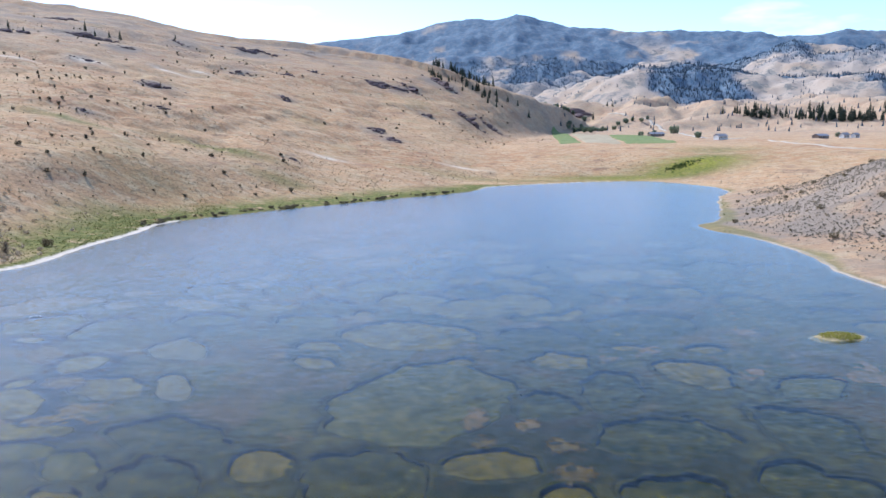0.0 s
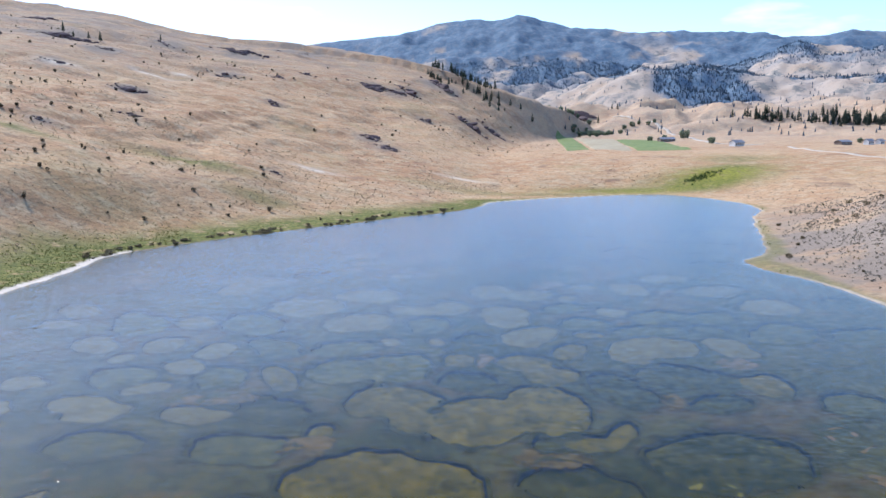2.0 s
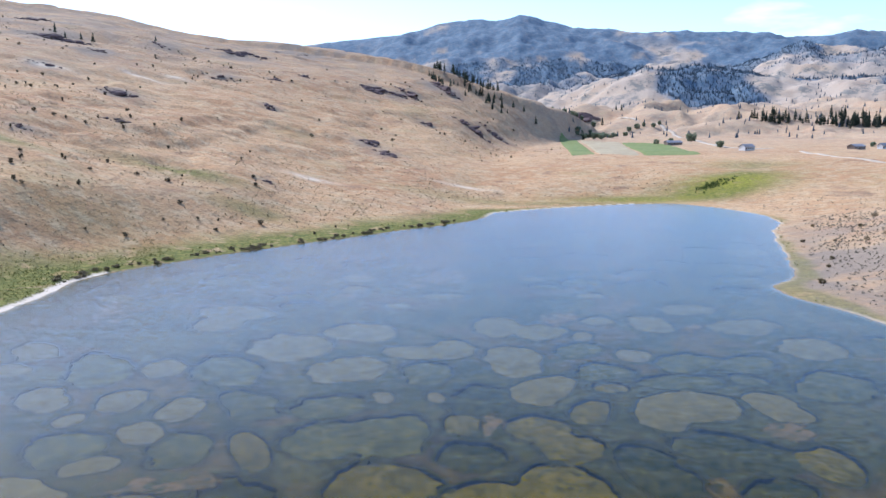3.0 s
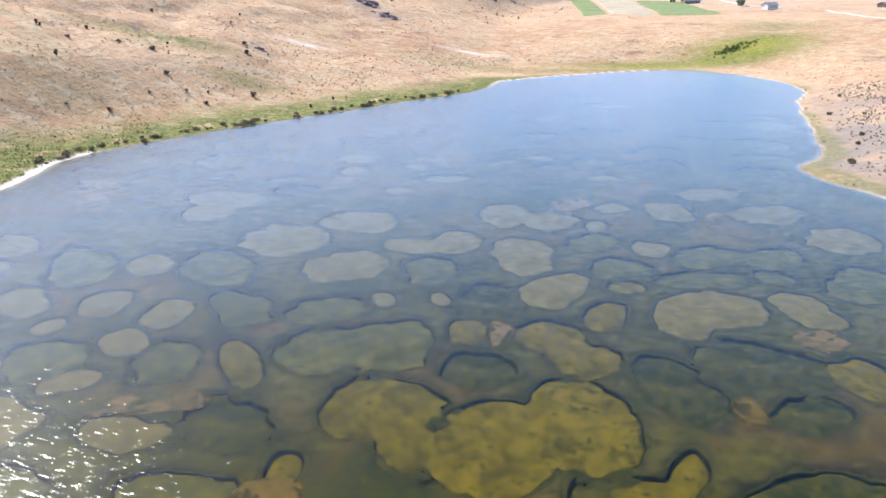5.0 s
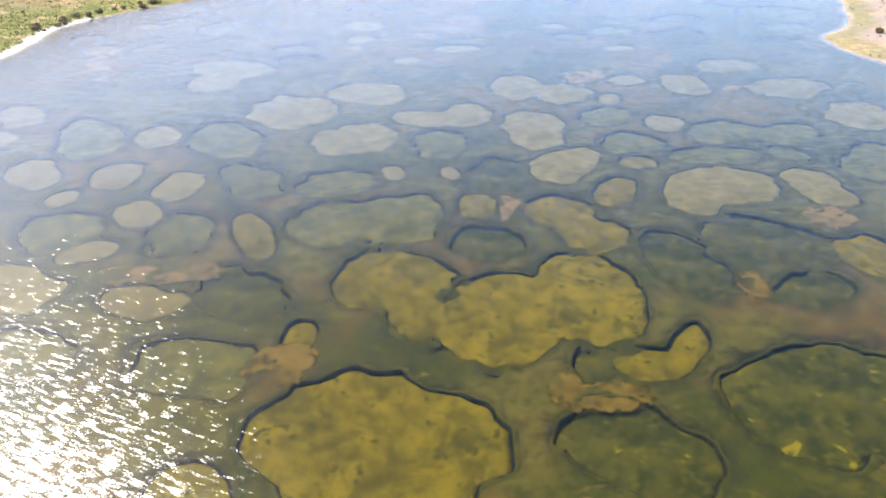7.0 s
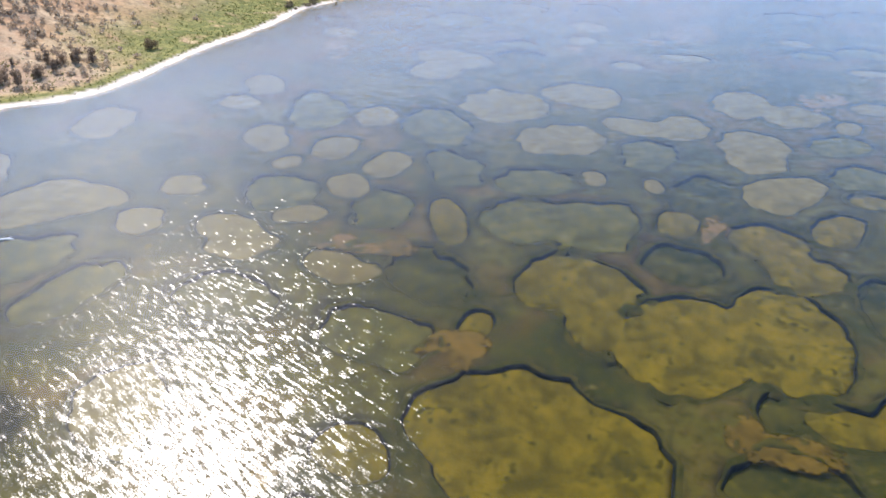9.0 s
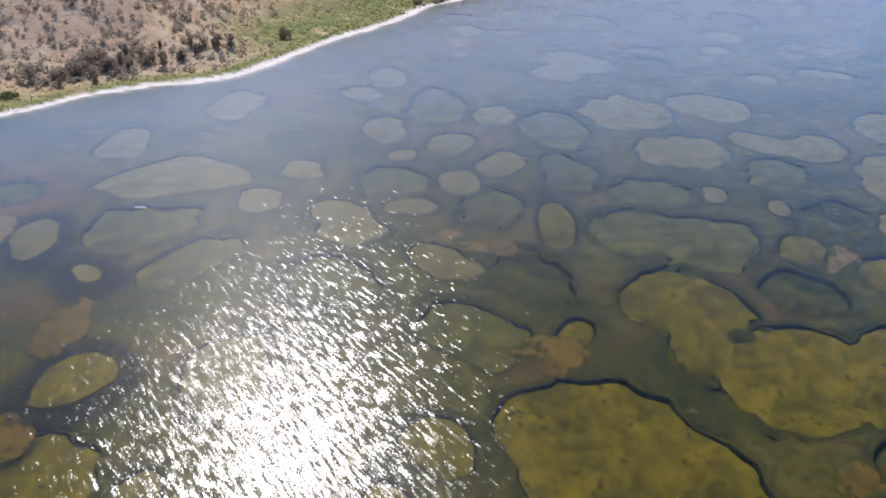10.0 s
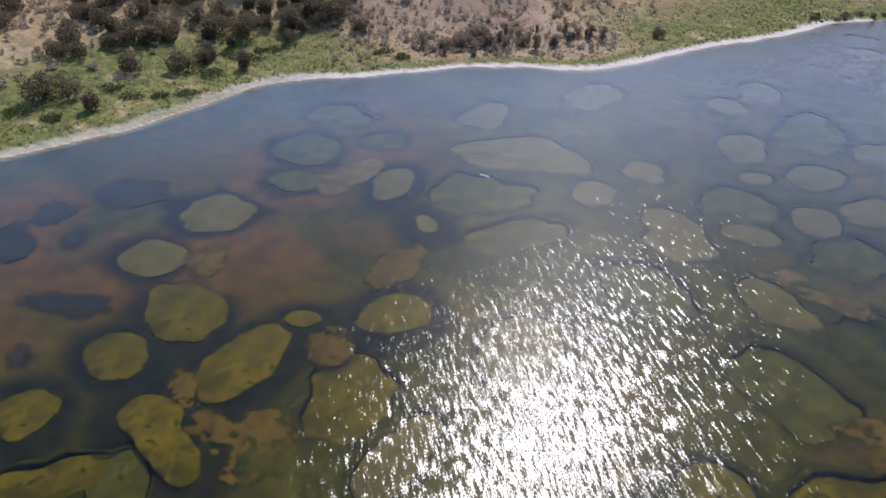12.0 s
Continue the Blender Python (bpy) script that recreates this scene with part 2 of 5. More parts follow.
    m.link(calm.outputs["Vector"], fr.inputs["Normal"])
    m.link(m.math("ADD", m.math("MULTIPLY", m.math("POWER", fr.outputs["Facing"], 5.6), 1.60), 0.017), mx.inputs["Fac"])
    m.link(tr.outputs["BSDF"], mx.inputs[1])
    m.link(both.outputs["Shader"], mx.inputs[2])
    m.link(mx.outputs["Shader"], out.inputs["Surface"])
    return m.m


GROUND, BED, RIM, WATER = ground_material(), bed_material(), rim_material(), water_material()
MATS = {
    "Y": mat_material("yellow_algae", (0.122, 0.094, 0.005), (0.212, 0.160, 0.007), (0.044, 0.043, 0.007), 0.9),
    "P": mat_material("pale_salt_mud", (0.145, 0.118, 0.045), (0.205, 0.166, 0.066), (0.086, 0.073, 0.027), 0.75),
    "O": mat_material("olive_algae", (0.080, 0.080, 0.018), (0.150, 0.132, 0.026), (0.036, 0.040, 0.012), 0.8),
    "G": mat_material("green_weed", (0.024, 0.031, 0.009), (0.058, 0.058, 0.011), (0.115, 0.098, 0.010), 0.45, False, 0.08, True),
    "R": mat_material("pink_algae", (0.215, 0.136, 0.060), (0.165, 0.112, 0.044), (0.075, 0.062, 0.014), 0.95, True),
    "A": mat_material("amber_algae", (0.180, 0.116, 0.018), (0.136, 0.092, 0.015), (0.055, 0.042, 0.008), 0.85, True),
    "D": mat_material("dark_silt", (0.036, 0.033, 0.025), (0.056, 0.047, 0.031), (0.022, 0.022, 0.018), 0.6, True),
}

# ---- the lie of the land ----


def lattice(ix, iy, seed):
    h = np.sin(ix * 127.1 + iy * 311.7 + seed * 74.7) * 43758.5453
    return h - np.floor(h)


def value_noise(x, y, seed=0.0):
    ix, iy = np.floor(x), np.floor(y)
    fx, fy = x - ix, y - iy
    fx, fy = fx * fx * (3 - 2 * fx), fy * fy * (3 - 2 * fy)
    a, b = lattice(ix, iy, seed), lattice(ix + 1, iy, seed)
    c, d = lattice(ix, iy + 1, seed), lattice(ix + 1, iy + 1, seed)
    return (a + (b - a) * fx) * (1 - fy) + (c + (d - c) * fx) * fy


def fbm(x, y, octaves=5, seed=0.0, gain=0.5):
    """Noise of several scales, about -1 to 1."""
    s, a, n = 0.0, 1.0, 0.0
    for k in range(octaves):
        s = s + a * (value_noise(x * 2.03 ** k + k * 17.3, y * 2.03 ** k - k * 9.1, seed + k) * 2 - 1)
        n += a
        a *= gain
    return s / n * 1.6


def smooth(v, lo, hi):
    t = np.clip((v - lo) / (hi - lo), 0, 1)
    return t * t * (3 - 2 * t)


# the lake's outline, corner by corner
SHORE = [(-105, -30), (-108, 20), (-107.8, 71.6), (-109.5, 80), (-110.8, 87), (-114.4, 96), (-118.7, 107), (-122, 117), (-120.5, 124), (-117, 131),
         (-114.9, 140), (-112, 150), (-106, 160), (-98.5, 168), (-96, 175), (-96, 188), (-96.5, 200), (-96, 212), (-94, 222), (-92.5, 236),
         (-95.5, 246), (-92, 259), (-77.2, 280), (-57.4, 300.5), (-30, 326), (-10.6, 347), (13, 366), (25, 388), (30, 407), (62, 424),
         (93, 437), (128, 443), (144, 416), (151, 382), (145.6, 358), (127, 326), (111, 282.6), (100.5, 254), (91, 239), (82.5, 232),
         (84.5, 218), (89, 206), (91.5, 188), (89, 172), (85, 149), (86, 137), (88, 118), (93, 90), (95, 50), (85, 0), (55, -48), (0, -65), (-60, -62)]


def rounded(points, times=2):
    p = np.array(points, float)
    for _ in range(times):
        q = np.roll(p, -1, axis=0)
        p = np.stack((p * 0.8 + q * 0.2, p * 0.2 + q * 0.8), 1).reshape(-1, 2)
    return p


OUTLINE = rounded(SHORE)


def shore_distance(x, y):
    """Metres to the lake's rim, minus inside."""
    shape = np.shape(x)
    x, y = np.ravel(x), np.ravel(y)
    wob = fbm(x / 9.0, y / 9.0, 3, 5.0) * 0.9
    best = np.full(x.shape, 1e18)
    inside = np.zeros(x.shape, bool)
    p, q = OUTLINE, np.roll(OUTLINE, -1, axis=0)
    for (ax, ay), (bx, by) in zip(p, q):
        ex, ey = bx - ax, by - ay
        t = np.clip(((x - ax) * ex + (y - ay) * ey) / (ex * ex + ey * ey), 0, 1)
        best = np.minimum(best, (x - ax - t * ex) ** 2 + (y - ay - t * ey) ** 2)
        if ay != by:
            inside ^= ((ay > y) != (by > y)) & (x < (y - ay) / (by - ay) * ex + ax)
    d = np.sqrt(best)
    return (np.where(inside, -d, d) + wob).reshape(shape)


# broken rock ledges: x, y, length, degrees, height, blocks
LEDGES = ((-309, 672, 44, 4, 6.5, 34), (-331, 614, 12, 0, 4.5, 9), (-342, 608, 7, 0, 4, 5), (-187, 503, 27, 4, 3.4, 26), (-158, 428, 15, 6, 2.4, 12), (-116, 580, 16, -50, 3.6, 14),
          (-45, 757, 44, -10, 6.5, 34), (-22, 768, 30, -38, 5.0, 20), (12, 850, 44, -45, 6.5, 26), (-40, 537, 20, -42, 3.6, 18), (-29, 518, 18, -48, 3.2, 18), (35, 718, 34, -32, 5.5, 28),
          (60, 766, 30, -30, 4.6, 22), (-117, 738, 18, -24, 3.6, 12), (-136, 702, 16, -20, 3.4, 12), (-198, 824, 52, 2, 5.5, 30), (-261, 642, 34, -6, 2.4, 16), (-4, 684, 16, -25, 3.0, 10), (-258, 765, 20, -40, 5.0, 14),
          (-174, 666, 30, -10, 2.6, 14), (-172, 370, 12, -4, 1.5, 8), (-73, 387, 7, -10, 1.3, 6), (-163, 925, 60, 0, 4.0, 20), (266, 1350, 46, -35, 14.0, 30), (-370, 760, 40, 0, 4.5, 18), (-250, 545, 24, 0, 2.0, 10))
HX, HY = 0.0, 35.0            # hub of the plan: bearings (degrees right of +y) and distances count from here
HILL_AZ = [-180, -130, -90, -60, -45, -31, -26.7, -23, -20.8, -18.5, -16, -12, -9, -6.6, -3.5, -1, 1.5, 3.3, 5.1, 6, 8.3, 10.5, 12.3, 15, 180]
HILL_D = [700, 800, 900, 1000, 1100, 1120, 1110, 1100, 1090, 1080, 1070, 1050, 1030, 1010, 1000, 960, 950, 950, 980, 1000, 1020, 1060, 1100, 1250, 1300]
HILL_Z = [30, 50, 95, 158, 200, 218, 213, 208, 198, 183, 175, 170, 163, 153, 146, 134, 116, 108, 96, 91, 82, 66, 52, 0, 0]
RIM_AZ = [-180, -90, -60, -45, -29, -22, -14, -6.4, 0, 3, 4.5, 6, 7.5, 9, 10.5, 12, 15, 180]
RIM_D = [100, 108, 130, 140, 183, 232, 266, 297, 320, 375, 445, 550, 690, 860, 1000, 1080, 1150, 1150]


def eased(az, bearings, values):
    """Straight steps between bearings, with rounded corners."""
    return sum(np.interp(az + k, bearings, values) for k in (-2.4, -1.6, -0.8, 0, 0.8, 1.6, 2.4)) / 7


def ridge(az, dist, bearings, heights, at, front, back):
    z = np.interp(az, bearings, heights)
    w = np.where(dist < at, front, back)
    return z * np.exp(-((dist - at) / w) ** 2)


def blend(a, b, k):
    """The higher of two heights, with a rounded join."""
    h = np.clip(0.5 + 0.5 * (a - b) / k, 0, 1)
    return b * (1 - h) + a * h + k * h * (1 - h)


def land(x, y):
    """Height of the ground, and the ground's kinds."""
    x, y = np.asarray(x, float), np.asarray(y, float)
    dx, dy = x - HX, y - HY
    dist, az = np.hypot(dx, dy), np.degrees(np.arctan2(dx, dy))
    near = dist < 900
    d = np.full(x.shape, 400.0)
    d[near] = shore_distance(x[near], y[near])
    d[~near] = dist[~near] - 400
    rough = fbm(x / 160, y / 160, 5, 1.0)
    fine = fbm(x / 28, y / 28, 4, 2.0)
    # the grassy hill on the sunny side
    foot, crest = eased(az, RIM_AZ, RIM_D), eased(az, HILL_AZ, HILL_D)
    u = (dist - foot) / (crest - foot)
    g = np.where(u < 1, np.sign(u) * np.abs(u) ** eased(az, [-14, 2, 9], [1.0, 1.5, 1.5]), 1 - 0.7 * (u - 1))
    g = np.where(np.abs(u - 1) < 0.12, 1 - 0.06 - (u - 1) ** 2 * 2 + 0.15 * (u - 1), g - 0.0)
    zc = eased(az, HILL_AZ, HILL_Z)
    hill = zc * np.clip(g, -0.2, 1.2)
    away = np.clip(u, 0, 1)
    gully = 1 - np.abs(fbm(x / 120 + 0.3 * rough, y / 60, 4, 12.0)) * 2
    hill = hill + (rough * 12 * away * (1.2 - away) + fine * 1.4 * smooth(d, 10, 90) - smooth(gully, 0.5, 1.0) * 2.2 * smooth(d, 30, 140)) * smooth(zc, 5, 60)
    # benches along the slope
    hill = hill + np.sin(hill / 7.0 + rough * 3) * 0.7 * smooth(d, 40, 140) * smooth(zc, 20, 80)
    level = hill / 11.0 + rough * 1.6 + fine * 0.25
    level = level - np.floor(level)
    hill = hill + (smooth(level, 0.25, 0.95) - level) * 11.0 * 0.26 * smooth(fbm(x / 95, y / 95, 4, 31.0), -0.25, 0.5) * smooth(d, 40, 140) * smooth(zc, 20, 80)
    valley = np.interp(dist, [380, 420, 450, 500, 560, 770, 1050, 1400, 2500, 4900], [0, 2, 6.5, 14, 18, 22, 27, 44, 90, 150]) + rough * 4 * smooth(dist, 600, 1200) + fine * 0.8
    r2 = ridge(az, dist, [-40, 0, 6, 9, 14, 20, 26, 33, 45, 180], [50, 50, 68, 76, 68, 62, 58, 55, 55, 40], 1520, 300, 500) + rough * 14 * np.exp(-((dist - 1480) / 330) ** 2)
    r3 = ridge(az, dist, [0, 6, 10, 13, 16, 18, 22, 25, 28, 34, 180], [85, 105, 130, 165, 195, 186, 160, 140, 145, 165, 150], 2050, 420, 500)
    r4 = ridge(az, dist, [-20, 5, 15, 20, 23, 27, 30, 34, 45, 180], [150, 180, 205, 225, 262, 308, 296, 300, 320, 200], 3000, 650, 700)
    r5 = ridge(az, dist, [-180, -40, -12, -9, -7.3, -5.1, -2.9, -1.1, 0.6, 3.3, 5, 6.6, 8.1, 9.6, 10.3, 13.2, 14.9, 17.8, 20.6, 22.5, 24.7, 27.3, 29, 31.9, 45, 70, 180],
               [200, 425, 515, 533, 550, 570, 587, 608, 641, 646, 645, 670, 643, 616, 600, 588, 555, 537, 533, 528, 510, 507, 509, 486, 480, 400, 200], 4300, 1250, 1200)
    carve = -np.abs(fbm(x / 430, y / 430, 5, 17.0, 0.55)) * 1.5 + 0.4
    big = fbm(x / 620, y / 620, 6, 3.0)
    far = np.maximum(np.maximum(r2, r3 + (big * 22 + carve * 26) * smooth(dist, 1450, 1900)), np.maximum(r4 + (big * 50 + carve * 50) * smooth(dist, 2100, 2700), r5 + (big * 40 + carve * 45) * smooth(dist, 2900, 3600) * (1 - 0.92 * smooth(dist, 3800, 4250))))
    # rolling hills on the valley's floor
    roll = (1 - np.abs(fbm(x / 330, y / 330, 4, 21.0))) ** 2
    valley = valley + roll * 38 * smooth(dist, 1050, 1450) * (1 - smooth(dist, 2600, 3300)) * smooth(az, 5, 12)
    valley = valley + smooth(fbm(x / 85, y / 85, 4, 23.0), -0.1, 0.7) * 12 * smooth(dist, 900, 1200) * (1 - smooth(dist, 2300, 3000)) * smooth(az, 7, 13)
    valley = valley + 9 * np.exp(-((x - 605) / 75) ** 2 - ((y - 1195) / 60) ** 2) + 6 * np.exp(-((x - 480) / 60) ** 2 - ((y - 1270) / 50) ** 2)
    broken = fbm(x / 60, y / 60, 4, 33.0) * (4 * smooth(dist, 950, 1300) + 7 * smooth(dist, 1500, 1900)) * (1 - 0.7 * smooth(dist, 3600, 4000))
    z = np.maximum(valley + broken, far + broken)
    z = blend(z, hill, 14.0)
    # the sagebrush knoll on the shaded side
    knoll = 24 * np.exp(-((x - 195) / 82) ** 2 - ((y - 232) / 105) ** 2) + fine * 1.3 + rough * 1.5
    other = np.where((az > 40) | (az < -150), np.clip(d, 0, 300) * 0.09, 0)
    z = np.where(dist < 800, np.maximum(np.maximum(z, knoll), other), z)
    bank = 0.035 * np.clip(d, 0, 12) + 0.25 * smooth(d, 1.5, 4.5)
    z = np.where(d > 0, bank + z * smooth(d, 4, 60), np.maximum(d * 0.14, -2.6))
    kinds = {}
    # grows with distance; mask for the haze painted into the ground
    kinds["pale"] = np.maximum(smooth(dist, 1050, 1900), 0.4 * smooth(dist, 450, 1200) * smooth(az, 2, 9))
    kinds["salt"] = smooth(d, -0.5, 0.2) * (1 - smooth(d + fine * 1.0 - 1.7 * smooth(-x, 85, 93) * (1 - smooth(y, 255, 275)), 0.7, 1.5)) * np.clip(0.35 + rough * 0.9 + fine * 0.5 + (x < -84) * (y < 262) * 0.95 + 0.7 * smooth(y, 385, 405) + 0.12 * (x > 70) - 0.9 * smooth(y, 255, 275) * (1 - smooth(y, 375, 395)) * (x < 40), 0, 1)
    # stretch of undercut bank whose shade is painted with the wet mud colour
    bank_edge = smooth(y, 255, 275) * (1 - smooth(y, 375, 395)) * (x < 40)
    kinds["wet_shade"] = 1 - smooth(d - 1.6 * bank_edge, -0.9, -0.1)
    bare = 0.0
    for px, py, sx, sy in ((-207, 590, 16, 4), (-190, 612, 10, 3), (-250, 545, 14, 4), (-290, 505, 30, 2.5), (20, 470, 14, 3), (-60, 420, 12, 3)):
        bare = np.maximum(bare, np.exp(-((x - px) / sx) ** 2 - ((y - py) / sy) ** 2))
    kinds["bare"] = bare
    left = smooth(-x, -60, 20)
    near_bank = smooth(-x, 88, 100) * (1 - smooth(y, 95, 130))
    lush = (1 - smooth(d + rough * 8 + fine * 4, 1.5 + 13.5 * left + 8 * near_bank, 5 + 31 * left)) * (d > 0.5)
    for px, py, sx, sy, v in ((60, 440, 70, 9, 0.6), (115, 455, 45, 10, 0.9), (158, 458, 30, 18, 1.3), (182, 482, 24, 16, 1.0), (205, 520, 30, 20, 0.6), (-115, 300, 40, 25, 0.25), (-107, 370, 26, 8, 0.9), (-72, 346, 16, 7, 0.6), (-171, 346, 20, 6, 0.8), (-150, 120, 30, 60, 0.5)):
        lush = np.maximum(lush, v * np.exp(-((x - px) / sx) ** 2 - ((y - py) / sy) ** 2))
    lush = lush * (1 - 0.9 * np.exp(-((y - 165) / 26) ** 4) * smooth(d + fine * 2, 4, 9) * (x < -85))
    kinds["sedge"] = np.clip(1.2 * np.exp(-((x - 172) / 26) ** 2 - ((y - 470) / 15) ** 2) + 0.7 * np.exp(-((x - 115) / 40) ** 2 - ((y - 452) / 8) ** 2), 0, 1)
    kinds["lush"] = np.clip(lush * (1 - 0.45 * smooth(x, 60, 85) * (1 - smooth(y, 380, 430))), 0, 1)
    ledge = 0.0
    for px, py, length, turn, *rest in LEDGES:
        ledge = np.maximum(ledge, np.exp(-((x - px) ** 2 + (y - py) ** 2) / (length * 0.6) ** 2) * (dist < 1200))
    sage_bank = np.exp(-((y - 165) / 28) ** 4) * smooth(d, 4, 9) * (1 - smooth(d, 40, 80)) * (x < -85)
    kinds["stony"] = 0.55 * sage_bank + ledge + smooth(hill, 55, 140) * (hill >= z - 3) * 0.8 + 1.8 * np.exp(-((x - 165) / 90) ** 2 - ((y - 225) / 100) ** 2)
    woods = fbm(x / 210, y / 210, 5, 8.0)
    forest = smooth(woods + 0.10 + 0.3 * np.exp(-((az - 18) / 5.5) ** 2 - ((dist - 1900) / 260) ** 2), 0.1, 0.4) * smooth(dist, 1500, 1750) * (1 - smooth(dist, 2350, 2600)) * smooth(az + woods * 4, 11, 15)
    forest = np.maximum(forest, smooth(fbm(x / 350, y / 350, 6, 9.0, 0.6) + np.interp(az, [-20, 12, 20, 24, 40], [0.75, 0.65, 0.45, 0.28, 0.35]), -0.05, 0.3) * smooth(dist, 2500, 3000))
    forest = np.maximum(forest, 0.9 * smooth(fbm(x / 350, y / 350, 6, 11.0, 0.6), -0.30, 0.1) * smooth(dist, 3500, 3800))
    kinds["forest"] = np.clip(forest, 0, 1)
    return z, kinds


def land_height(x, y):
    return float(land(np.array([x]), np.array([y]))[0][0])


def sheet(name, verts, faces, material, attributes=(), flat=False):
    me = bpy.data.meshes.new(name)
    me.vertices.add(len(verts))
    me.vertices.foreach_set("co", np.asarray(verts, np.float32).ravel())
    me.loops.add(faces.size)
    me.loops.foreach_set("vertex_index", faces.ravel().astype(np.int32))
    me.polygons.add(len(faces))
    me.polygons.foreach_set("loop_start", np.arange(0, faces.size, faces.shape[1], dtype=np.int32))
    me.update(calc_edges=True)
    if not flat:
        me.shade_smooth()
    for key, v in dict(attributes).items():
        a = me.attributes.new(key, "FLOAT", "POINT")
        a.data.foreach_set("value", np.asarray(v, np.float32).ravel())
    me.materials.append(material)
    return new(name, me)


def quads(rows, cols, wrap=False):
    i = np.arange(rows * cols).reshape(rows, cols)
    if wrap:
        i = np.concatenate((i, i[:, :1]), 1)
    return np.stack((i[:-1, :-1], i[:-1, 1:], i[1:, 1:], i[1:, :-1]), -1).reshape(-1, 4)


def build_ground():
    az = np.radians(np.concatenate((np.arange(-105, 42, 0.2), np.arange(42, 255, 2.5))))
    rad = np.concatenate((np.linspace(15, 80, 6), np.exp(np.linspace(math.log(84), math.log(4900), 560))))
    rr, aa = np.meshgrid(rad, az[::-1], indexing="ij")
    x, y = HX + rr * np.sin(aa), HY + rr * np.cos(aa)
    z, kinds = land(x, y)
    v = np.stack((x, y, z), -1).reshape(-1, 3)
    f = quads(len(rad), len(az), True)
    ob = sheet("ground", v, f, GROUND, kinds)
    return tagged(ob, "dry grassy hills and wooded mountains round a salt lake", "ground", kind="structure")


# ---- the lake: pools, bed and water ----
POOLS = []


def pool(kind, *lobes):
    """A mineral pool made of one or more ovals: x, y, half length, half width, degrees."""
    POOLS.append((kind, lobes))


def oval_field(x, y, lobes, ragged=1.0):
    """Below 0 inside the pool; about metres."""
    f, r = None, min(l[3] for l in lobes)
    for cx, cy, a, b, g in lobes:
        c, s = math.cos(radians(g)), math.sin(radians(g))
        u, v = ((x - cx) * c + (y - cy) * s) / a, (-(x - cx) * s + (y - cy) * c) / b
        e = (np.sqrt(np.sqrt(u ** 4 + v ** 4 + 1.7 * u * u * v * v) + 1e-9) - 1) * math.sqrt(a * b)
        if f is None:
            f = e
        else:
            k = 1.2
            h = np.clip(0.5 + 0.5 * (f - e) / k, 0, 1)
            f = f * (1 - h) + e * h - k * h * (1 - h)
    return f + fbm(x / 4.2, y / 4.2, 3, 4.0) * min(1.3, 0.30 * r) * ragged + (ragged - 1) * fbm(x / 1.7, y / 1.7, 3, 9.0) * 0.3 * min(r, 3.0) + fbm(x / 1.3, y / 1.3, 2, 5.0) * min(0.3, 0.08 * r)


pool("Y", (-1.8, 128, 4.4, 3.1, -89), (-4.7, 134.5, 6, 5.7, -32))
pool("Y", (6.3, 127.3, 7.5, 6.2, 62), (15.5, 130.2, 7.9, 5.5, 89))
pool("Y", (19, 120.2, 2.9, 2.1, 5), (22.8, 122.6, 3.8, 1.4, 59))
pool("Y", (-4.2, 110.9, 9.2, 7.5, -23))
pool("G", (15.6, 109.7, 5.6, 4.3, -37))
pool("G", (33.4, 115.7, 9, 6.4, 18))
pool("O", (-21.6, 120.6, 5.4, 3.8, -25))
pool("Y", (-12.7, 124.6, 1.9, 1.3, 86))
pool("A", (-13.5, 119.9, 2.1, 1.9, 56))
pool("A", (10.8, 117.6, 2.5, 1.3, -87), (13.7, 115.8, 3.3, 1.3, -1))
pool("G", (14.1, 120.6, 2.4, 1.6, 65))
pool("G", (-19.7, 131.7, 5.3, 3.5, -53))
pool("P", (-29.8, 130.7, 4.1, 2.7, -24))
pool("R", (-32.4, 135.3, 3, 1.7, 0), (-25.5, 136.5, 1.5, 1.4, -5), (-27.9, 134.9, 4, 1, 9))
pool("Y", (-21.7, 144.5, 5.6, 2.2, -63))
pool("O", (-30.3, 144.7, 4.8, 3.6, -74))
pool("O", (-44.8, 145.8, 5, 4, -43))
pool("P", (-39.3, 140.7, 3, 2.1, 24))
pool("P", (-46.3, 135, 3.6, 2.5, -11), (-42.6, 131.4, 3.7, 3.4, 14))
pool("P", (-37.6, 150, 3.5, 2.5, -58))
pool("P", (-44.8, 162.2, 4.9, 3, -66))
pool("P", (-35, 158.8, 4.4, 3.2, 90))
pool("P", (-49, 154.7, 1.9, 1.7, 59))
pool("O", (-25.3, 160.1, 5.6, 4.2, -58))
pool("P", (-44.2, 176.9, 4.6, 2.9, -71))
pool("O", (-33.3, 174.9, 8, 5, -63))
pool("P", (-25.3, 188.4, 7.9, 7.3, -44))
pool("P", (-13.5, 174.7, 6.5, 6.2, -76))
pool("P", (4.2, 185.8, 5.4, 3.7, 82), (-3, 184.2, 5.2, 3.3, -23))
pool("O", (0.1, 173.3, 5.1, 3.8, 88))
pool("P", (14.9, 178.3, 8.4, 4.7, 86))
pool("P", (13.9, 200.6, 7.6, 4.7, -77), (21.3, 196.2, 5.9, 5.2, 61))
pool("O", (26.9, 183.7, 4.3, 3.3, 47))
pool("P", (29.5, 192.9, 2.7, 1.6, 74))
pool("P", (35.6, 179.9, 3.5, 2.7, 72))
pool("O", (28.4, 172.1, 4, 3.9, 85))
pool("P", (17.6, 164.4, 5.4, 4.3, 62))
pool("Y", (27.7, 164.7, 2.6, 2, 42))
pool("P", (32.3, 153.5, 4.3, 3, 83), (37.9, 157.1, 6.4, 5.5, -18))
